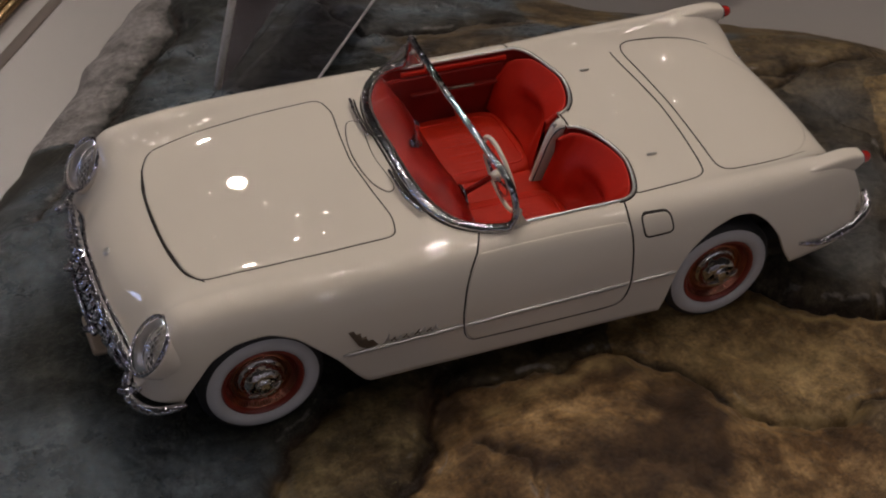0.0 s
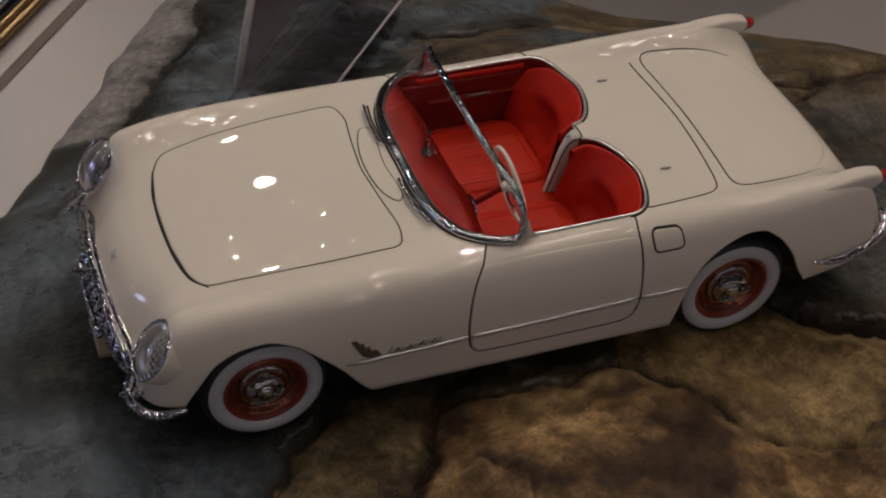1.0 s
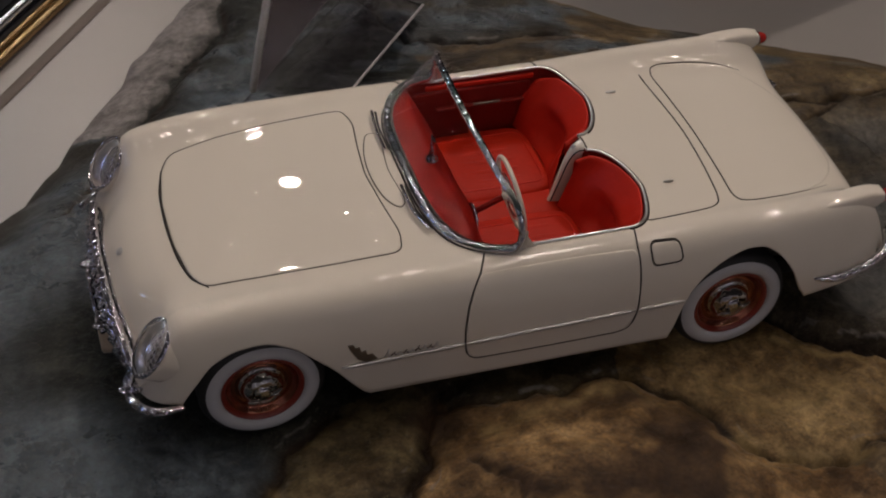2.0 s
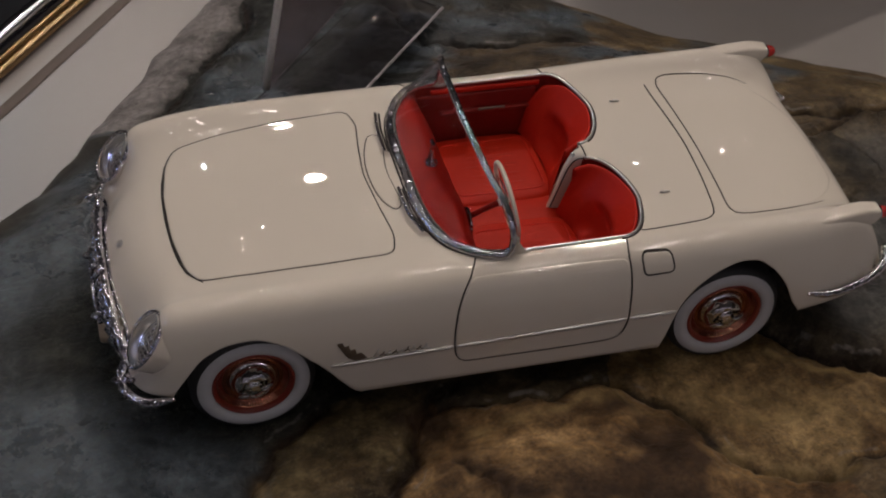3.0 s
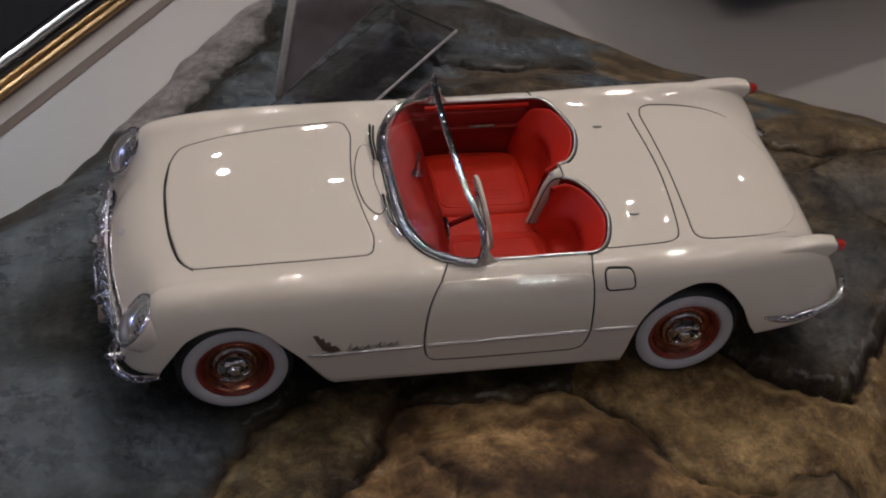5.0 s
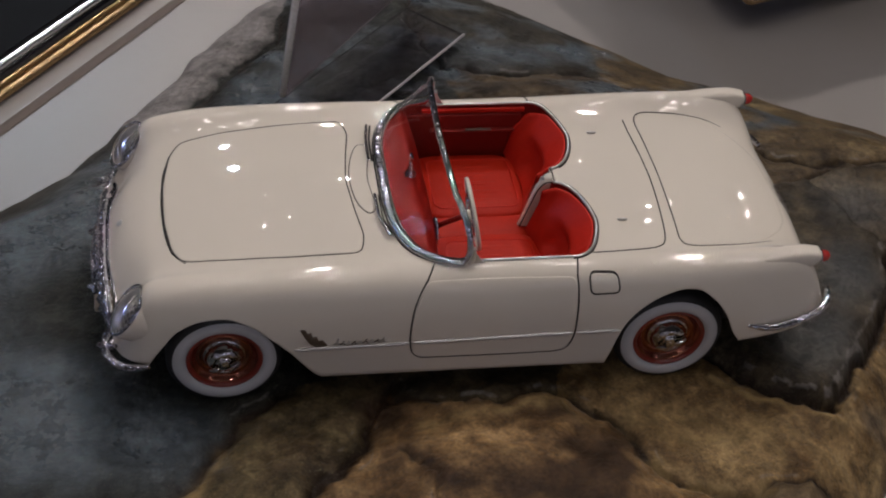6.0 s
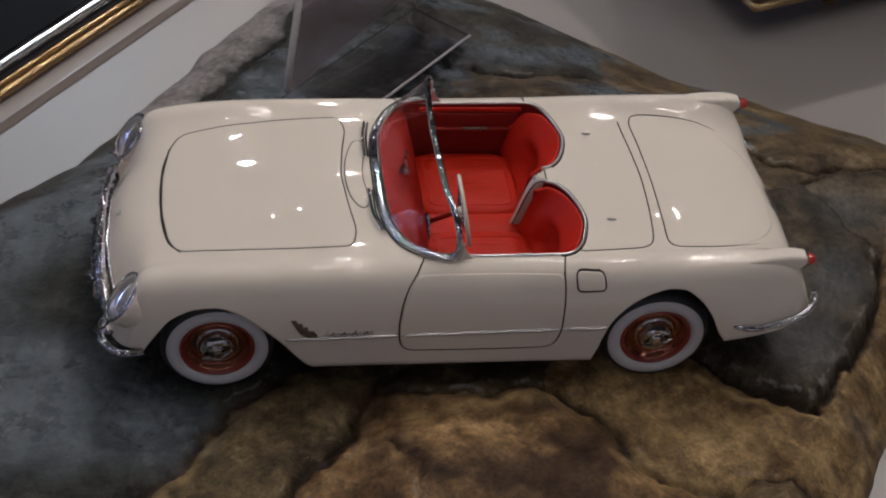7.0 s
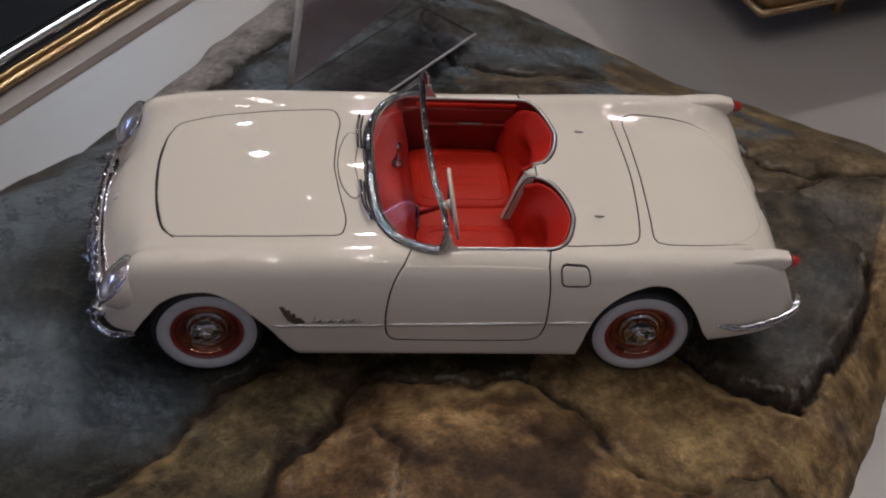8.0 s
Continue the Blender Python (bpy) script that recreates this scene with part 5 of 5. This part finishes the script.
# ---- interior ----
def cockpit():
    """Red tub: walls hanging from the opening's edge, floor, rear panel."""
    edge = [(0.0 + x, screen_y(x)) for x in -0.35 * np.cos(np.linspace(0, np.pi / 2, 24))]
    edge += [(x, 0.735) for x in np.linspace(0.03, 0.63, 20)] + [(x, lobe_out(x)) for x in 0.66 + 0.205 * np.sin(np.linspace(0, np.pi / 2, 20))]
    tail = [(x, lobe_in(x)) for x in (0.68 + 0.185 * np.sin(np.linspace(0, np.pi / 2, 20)))[::-1]]
    half = np.array(edge + tail[1:])
    loop = np.vstack([half, (half * (1, -1))[::-1]])
    z = np.array([Skin.top(x, y) for x, y in loop])
    rows = []
    for d, drop in ((0.0, -0.001), (0.004, -0.03), (0.012, -0.10), (0.02, -0.25), (0.02, -0.58)):
        q = outset(loop, -d * 1.0)
        rows.append(np.column_stack([q, z + drop]))
    v = np.array(rows).reshape(-1, 3)
    tub = part("cockpit_lining", (v.tolist(), grid_faces(len(rows), len(loop), False, True)), SHADED_RED_LINING, car, "red cockpit side lining, cockpit shade put into its colour")
    part("cockpit_floor", box((-0.70, -0.735, 0.31), (0.86, 0.735, 0.335), 0.005), RED_CARPET, car, "red carpeted cockpit floor")
    part("edge_trim", sweep([(x, y, zz + 0.003) for (x, y), zz in zip(half[24:], z[24:])], 0.0095, 8), SILVER, car, "bright metal cockpit edge trim")
    part("edge_trim", sweep([(x, -y, zz + 0.003) for (x, y), zz in zip(half[24:], z[24:])], 0.0095, 8), SILVER, car, "bright metal cockpit edge trim")
    # padded red door tops and the dark seal outside the bright edge
    for sign in (-1, 1):
        part("door_cap", box((0.0, sign * 0.722 - 0.012, 0.838), (0.66, sign * 0.722 + 0.010, 0.872), 0.010), RED_SEAT, car, "padded red vinyl door top")
        lob = outset(loop, 0.012)[24:len(half)]
        part("edge_seal", sweep([(x, y * sign, Skin.top(x, y) + 0.001) for x, y in lob[20:-4]], 0.006, 6), GAP, car, "thin dark seal round the seat opening")
    part("tunnel", box((-0.30, -0.11, 0.33), (0.62, 0.11, 0.515), 0.03), RED_CUSHION, car, "red carpeted tunnel between the seats")
    part("rear_bulkhead", box((0.95, -0.72, 0.32), (0.975, 0.72, 0.80), 0.01), SHADED_RED_LINING, car, "red panel behind the seats")
    # cream fall between the seats
    rows = []
    for x, zz, w in ((0.705, 0.893, 0.056), (0.682, 0.891, 0.050), (0.652, 0.884, 0.036), (0.622, 0.855, 0.026), (0.592, 0.79, 0.021), (0.562, 0.68, 0.018), (0.530, 0.56, 0.014), (0.505, 0.47, 0.010)):
        w *= 1.15
        rows.append([(x + 0.05, -w - 0.006, zz - 0.06), (x + 0.012, -w, zz - 0.014), (x, -w * 0.6, zz), (x, 0, zz + 0.004), (x, w * 0.6, zz), (x + 0.012, w, zz - 0.014), (x + 0.05, w + 0.006, zz - 0.06)])
    r = np.array(rows)
    p = part("waterfall", (r.reshape(-1, 3).tolist(), grid_faces(*r.shape[:2])), PAINT, car, "cream panel falling between the seats")
    fix_normals(p)
    for k in (1, 5):
        part("seam", sweep(smooth_line(r[1:, k] + (-0.004, 0, 0.003), 30), 0.004, 6), GAP, p, "dark seam beside the panel")
    part("seam", sweep([(0.690, y, 0.901 - 0.9 * abs(y) ** 1.6) for y in np.linspace(-0.055, 0.055, 12)], 0.004, 6), GAP, p, "dark seam across the panel")
    part("latch", lathe([(0.001, 0.012), (0.012, 0.010), (0.016, 0.0)], (0.633, 0.0, 0.872), "z", 14), SILVER, p, "small round latch")
    # dashboard
    ys = np.linspace(-0.72, 0.72, 60)
    rows = []
    for y in ys:
        hump = 0.05 * math.exp(-((y + 0.37) / 0.20) ** 2) + 0.028 * math.exp(-((y - 0.37) / 0.20) ** 2)
        fx = -0.355 * math.sqrt(max(0.02, 1 - abs(y / 0.745) ** 3.2))
        bx = -0.08 - 0.03 * abs(y)
        rows.append([(fx, y, 0.880), (fx * 0.7 + bx * 0.3, y, 0.885 + hump * 0.5), (fx * 0.3 + bx * 0.7, y, 0.875 + hump), (bx, y, 0.850 + hump), (bx + 0.012, y, 0.815 + hump * 0.6), (bx - 0.005, y, 0.74), (bx - 0.04, y, 0.62), (bx - 0.12, y, 0.52)])
    r = np.array(rows)
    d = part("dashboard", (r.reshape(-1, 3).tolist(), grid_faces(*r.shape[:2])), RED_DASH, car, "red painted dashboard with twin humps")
    fix_normals(d)
    dial = lathe([(0.085, 0.0), (0.088, -0.012), (0.075, -0.016), (0.07, -0.005), (0.001, -0.004)], (-0.075, -0.37, 0.80), "x", 28, -1)
    part("speedometer", dial, CHROME, d, "round chrome-ringed speedometer")
    for y in (-0.16, -0.06, 0.04, 0.14):
        part("gauge", lathe([(0.030, 0.0), (0.032, -0.010), (0.026, -0.012), (0.001, -0.004)], (-0.075, y, 0.745), "x", 18, -1), CHROME, d, "small chrome-ringed gauge")
    # mirror on its stalk
    mi = part("mirror_stalk", merge(lathe([(0.040, 0.0), (0.036, 0.014), (0.022, 0.03), (0.014, 0.07), (0.008, 0.13)], (-0.165, 0.06, 0.885), "z", 14)), CHROME, car, "chrome stalk of the inside mirror")
    part("mirror_glass", box((-0.172, 0.030, 0.995), (-0.152, 0.090, 1.030), 0.008), CHROME, mi, "small chrome-backed mirror")


cockpit()


def lobe_x(y):
    """How far back the opening reaches at y."""
    y = abs(y)
    if y > 0.41:
        return 0.66 + 0.205 * max(0.0, 1 - min(1.0, (y - 0.41) / 0.325) ** (1 / 0.75)) ** 0.4
    return 0.68 + 0.185 * max(0.0, 1 - min(1.0, (0.41 - y) / 0.345) ** (1 / 0.6)) ** 0.5


def seat(sign):
    y0 = sign * 0.39
    st = part("seat", cushion(-0.06, 0.62, y0 - 0.320, y0 + 0.320, 0.34, 0.53), RED_CUSHION, car, "red vinyl bucket seat")
    fix_normals(st)
    loop = resample(lobed([(0.03, y0 - 0.235), (0.56, y0 - 0.235), (0.56, y0 + 0.235), (0.03, y0 + 0.235)], 0.06), 60)
    part("piping", sweep([(x, y, 0.531) for x, y in loop], 0.006, 6, True), RED_SEAT, st, "red piping round the seat panel")
    for k in range(5):
        y = y0 - 0.17 + 0.085 * k
        part("seat_pleat", sweep(smooth_line([(0.06, y, 0.520), (0.2, y, 0.5295), (0.4, y, 0.5305), (0.54, y, 0.525)], 10), [0.010, 0.016, 0.018, 0.019, 0.020, 0.020, 0.019, 0.018, 0.016, 0.010], 8, flat=0.28), RED_CUSHION, st)
    # backrest: a bucket that fills the rounded opening and runs down to the cushion
    a = np.linspace(0, np.pi / 2, 18)
    rim = [(0.58, 0.716), (0.62, 0.717)] + [(x - 0.012, lobe_out(x) - 0.014 * np.cos(q)) for q, x in zip(a, 0.66 + 0.205 * np.sin(a))]
    rim += [(x - 0.012, lobe_in(x) + 0.014 * np.cos(q)) for q, x in list(zip(a, 0.68 + 0.185 * np.sin(a)))[-2::-1]] + [(0.645, 0.070), (0.60, 0.066)]
    rim = resample(np.array(rim + rim[::-1][1:-1]), 120)[:60]
    s = np.linspace(0, 1, 60)
    foot = np.stack([0.552 + 0.055 * np.sin(np.pi * s), 0.70 - 0.64 * s], 1)
    top = np.interp(s, [0, 0.10, 0.25, 0.75, 0.92, 1], [0.72, 0.83, 0.876, 0.878, 0.874, 0.84])
    mid = np.array([0.70, 0.40])
    rows = []
    for k, (grow, z) in enumerate(((0.0, -0.40), (0.0, -0.05), (0.0, -0.018), (0.02, -0.004), (0.05, 0.0), (0.09, -0.004))):
        rows.append(np.column_stack([rim + (mid - rim) * grow, top + z]))
    u = np.linspace(0.06, 1, 16)[:, None, None]
    lip = rows[-1][None]
    base = np.column_stack([foot, np.full(60, 0.52)])[None]
    face = lip * (1 - u) + base * u
    face[..., 0] -= 0.045 * np.sin(np.pi * u[..., 0]) * np.sin(np.pi * s)[None] ** 0.7
    face[..., 0] += 0.062 * np.exp(-((u[..., 0] - 0.66) / 0.26) ** 4) * np.exp(-((s[None] - 0.5) / 0.22) ** 4)
    r = np.vstack([np.array(rows), face])
    r[..., 1] *= sign
    bk = part("backrest", (r.reshape(-1, 3).tolist(), grid_faces(*r.shape[:2])), RED_SEAT, st, "rounded red vinyl backrest with a sunken centre")
    fix_normals(bk)


def cushion(x0, x1, y0, y1, z0, z1):
    n = 36
    ang = np.linspace(0, 2 * np.pi, n, endpoint=False)
    rows = []
    for r, z in ((0.05, z0), (0.98, z0), (1.0, z0 + 0.03), (1.0, z1 - 0.05), (0.97, z1 - 0.02), (0.90, z1), (0.6, z1 + 0.004), (0.02, z1)):
        rows.append([((x0 + x1) / 2 + (x1 - x0) / 2 * r * np.sign(math.cos(t)) * abs(math.cos(t)) ** 0.35, (y0 + y1) / 2 + (y1 - y0) / 2 * r * np.sign(math.sin(t)) * abs(math.sin(t)) ** 0.35, z) for t in ang])
    return np.array(rows).reshape(-1, 3).tolist(), grid_faces(len(rows), n, False, True)


for sign in (-1, 1):
    seat(sign)
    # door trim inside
    part("door_panel", box((-0.10, sign * 0.715 - 0.012, 0.36), (0.64, sign * 0.715 + 0.012, 0.836), 0.012), SHADED_RED_LINING, car, "red vinyl inner door panel, cockpit shade put into its colour")
    part("armrest", box((0.06, sign * 0.692 - 0.020, 0.712), (0.60, sign * 0.692 + 0.018, 0.732), 0.009), SHADED_RED_LINING, car, "red armrest ledge")
    part("door_pull", sweep([(0.28, sign * 0.665, 0.745), (0.32, sign * 0.655, 0.752), (0.40, sign * 0.655, 0.752), (0.44, sign * 0.665, 0.745)], 0.008, 8), DULL_GOLD, car, "small dull metal door pull")


def steering_wheel():
    c, n = np.array([0.14, -0.37, 0.925]), np.array([0.98, -0.01, 0.20])
    n /= np.linalg.norm(n)
    u = np.cross(n, (0, 0, 1))
    u /= np.linalg.norm(u)
    w = np.cross(u, n)
    ang = np.linspace(0, 2 * np.pi, 56, endpoint=False)
    rim = [c + 0.205 * (np.cos(a) * u + np.sin(a) * w) for a in ang]
    st = part("steering_wheel", sweep(rim, 0.0125, 8, True, 1.0, n), CREAM, car, "thin cream steering wheel rim")
    for a in (0.1, math.pi - 0.1, -math.pi / 2):
        e = c + 0.2 * (math.cos(a) * u + math.sin(a) * w)
        part("spoke", sweep([c - n * 0.03, (c + e) / 2 - n * 0.02, e], 0.008, 6), CHROME, st, "slim chrome spoke")
    part("horn_ring", sweep([c + 0.12 * (np.cos(a) * u + np.sin(a) * w) - n * 0.012 for a in ang], 0.005, 6, True, 1.0, n), CHROME, st, "thin chrome horn ring")
    part("hub", sweep([c - n * 0.05, c - n * 0.02, c + n * 0.004, c + n * 0.012], [0.02, 0.03, 0.028, 0.010], 16), CREAM, st, "cream wheel hub")
    part("column", sweep([c - n * 0.24 - np.array([0, 0, 0.05]), c - n * 0.05], 0.016, 10), RED_DASH, st, "red steering column")


steering_wheel()


# ---- things round the base ----
def sign_stand():
    """A clear acrylic stand: an upright sheet with a foot sheet."""
    e = thing("sign_stand", "clear acrylic display stand with a sparkling cut edge", "sign stand", (-0.82, 1.80, 0.0))
    d = np.array([0.60, 0.80, 0.0])
    side = np.array([0.80, -0.60, 0.0])

    def sheet(a, ea, eb, t):
        nrm = np.cross(ea, eb)
        nrm = nrm / np.linalg.norm(nrm) * t
        p = [a, a + ea, a + ea + eb, a + eb]
        return [tuple(q) for q in p] + [tuple(q + nrm) for q in p], [(0, 1, 2, 3), (7, 6, 5, 4), (0, 4, 5, 1), (1, 5, 6, 2), (2, 6, 7, 3), (3, 7, 4, 0)]

    a, rise = np.array([0.03, 0.08, 0.19]), np.array([0.05, -0.45, 1.2])
    up = part("upright_sheet", sheet(a, d * 2.3, rise, 0.05), SHEEN_ACRYLIC, e, "upright clear sheet, reflected sheen put into a milky tint", False)
    fix_normals(up)
    f0, run, out = np.array([0.03, 0.10, 0.13]) - d * 0.16, d * 2.0 + np.array([0, 0, -0.22]), side * 0.52 + np.array([0, 0, -0.05])
    fs = part("foot_sheet", sheet(f0, run, out, 0.03), CLEAR_SHEET, e, "clear foot sheet", False)
    fix_normals(fs)
    u = np.linspace(0, 1, 30)[:, None]
    mid = np.cross(d * 2.3, rise)
    mid = mid / np.linalg.norm(mid) * 0.025
    part("cut_edge", sweep(a + mid - d * 0.012 + rise * u, 0.027, 8), FROSTED, up, "sparkling saw-cut edge")
    part("cut_edge", sweep(a + mid + d * 2.3 * u + np.array([0.0, 0.0, -0.010]), 0.012, 6), DIM_EDGE, up, "pale saw-cut edge")
    part("cut_edge", sweep(f0 + out * 1.01 + run * u, 0.011, 6), DIM_EDGE, fs, "pale saw-cut edge")
    return e


sign_stand()


def moulded_block(at, turn, length, depth, label, rings, blocks, name="display_plinth"):
    """A neighbouring stand: mouldings run round a stack of dark blocks."""
    e = thing(name, label, "plinth", at, "neighbouring plinths")
    c, k = math.cos(turn), math.sin(turn)
    d, o = np.array([c, k, 0]), np.array([-k, c, 0])

    def corners(off):
        return [d * off + o * off, d * (length - off) + o * off, d * (length - off) + o * (depth - off), d * off + o * (depth - off)]

    for off, z, r, part_name, mat, text in rings:
        q, loop = corners(off), []
        for a, b in zip(q, q[1:] + q[:1]):
            loop += [a + (b - a) * u for u in (0.004, 0.02, 0.5, 0.98, 0.996)]
        part(part_name, sweep([p + (0, 0, z) for p in loop], r, 14, True), mat, e, text)
    for lo, hi, off, mat, text in blocks:
        q = corners(off)
        v = [tuple(p + (0, 0, lo)) for p in q] + [tuple(p + (0, 0, hi)) for p in q]
        part("plinth_block", (v, [(3, 2, 1, 0), (4, 5, 6, 7), (0, 1, 5, 4), (1, 2, 6, 5), (2, 3, 7, 6), (3, 0, 4, 7)]), mat, e, text, False)
    return e, corners


moulded_block((-4.268, 0.828, -0.5), math.atan2(0.791, 0.612), 6.0, 2.2, "black gloss display plinth with a gold foot moulding", [
    (0.046, 0.046, 0.040, "foot_moulding", GOLD, "dull gold foot moulding"),
    (0.092, 0.095, 0.026, "foot_moulding", GOLD, "dull gold upper moulding"),
    (0.165, 0.130, 0.075, "dark_moulding", GLOSS_BLACK, "black gloss moulding"),
    # added bright tube in place of the reflection on the black moulding
    (0.150, 0.205, 0.038, "highlight_line", HIGHLIGHT_METAL, "bright line standing in for the moulding's highlight"),
], [(0.0, 0.27, 0.17, SATIN_BLACK, "satin black block")])
# a taller stand raised on small brass feet, with a carved gilt lower edge
# the block's unseen height is added to block light from the table
stand, stand_corners = moulded_block((3.24, 3.54, -0.5), 0.36, 4.5, 3.2, "dark brown stand with a gilt lower edge on brass feet", [
    (0.03, 0.30, 0.035, "gilt_edge", GOLD, "worn gilt lower edge"),
    (0.10, 0.37, 0.060, "carved_moulding", BRONZE, "carved dark bronze moulding"),
    (0.16, 0.46, 0.040, "carved_moulding", BRONZE, "carved dark bronze moulding"),
], [(0.26, 2.6, 0.14, DARK_WOOD, "dark brown block, carried up out of view to shade the table")], "display_stand")
for u, v in ((0.24, 0.08), (0.78, 0.08), (0.24, 0.8), (0.78, 0.8)):
    c = stand_corners(0.0)
    at = c[0] + (c[1] - c[0]) * u + (c[3] - c[0]) * v
    part("foot", lathe([(0.05, 0.0), (0.06, 0.03), (0.035, 0.10), (0.045, 0.20), (0.06, 0.29)], at, "z", 18), GOLD, stand, "turned brass foot")


def table_shadow_band():
    """A flat brown band along the table, standing in for the black plinth's shadow."""
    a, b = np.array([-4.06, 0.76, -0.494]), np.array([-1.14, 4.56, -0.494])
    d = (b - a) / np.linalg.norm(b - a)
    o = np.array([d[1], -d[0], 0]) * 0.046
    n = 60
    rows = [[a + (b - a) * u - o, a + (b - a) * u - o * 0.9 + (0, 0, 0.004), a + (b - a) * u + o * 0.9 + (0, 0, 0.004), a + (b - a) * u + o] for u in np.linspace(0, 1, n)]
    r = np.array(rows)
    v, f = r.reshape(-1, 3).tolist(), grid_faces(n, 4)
    ob = link_mesh("table_shadow_band", v, f, SHADOW_BAND, None, "flat brown band standing in for a shadow on the table")
    tagged(ob, "flat brown band standing in for a shadow on the white table", "strip")
    fix_normals(ob)


table_shadow_band()
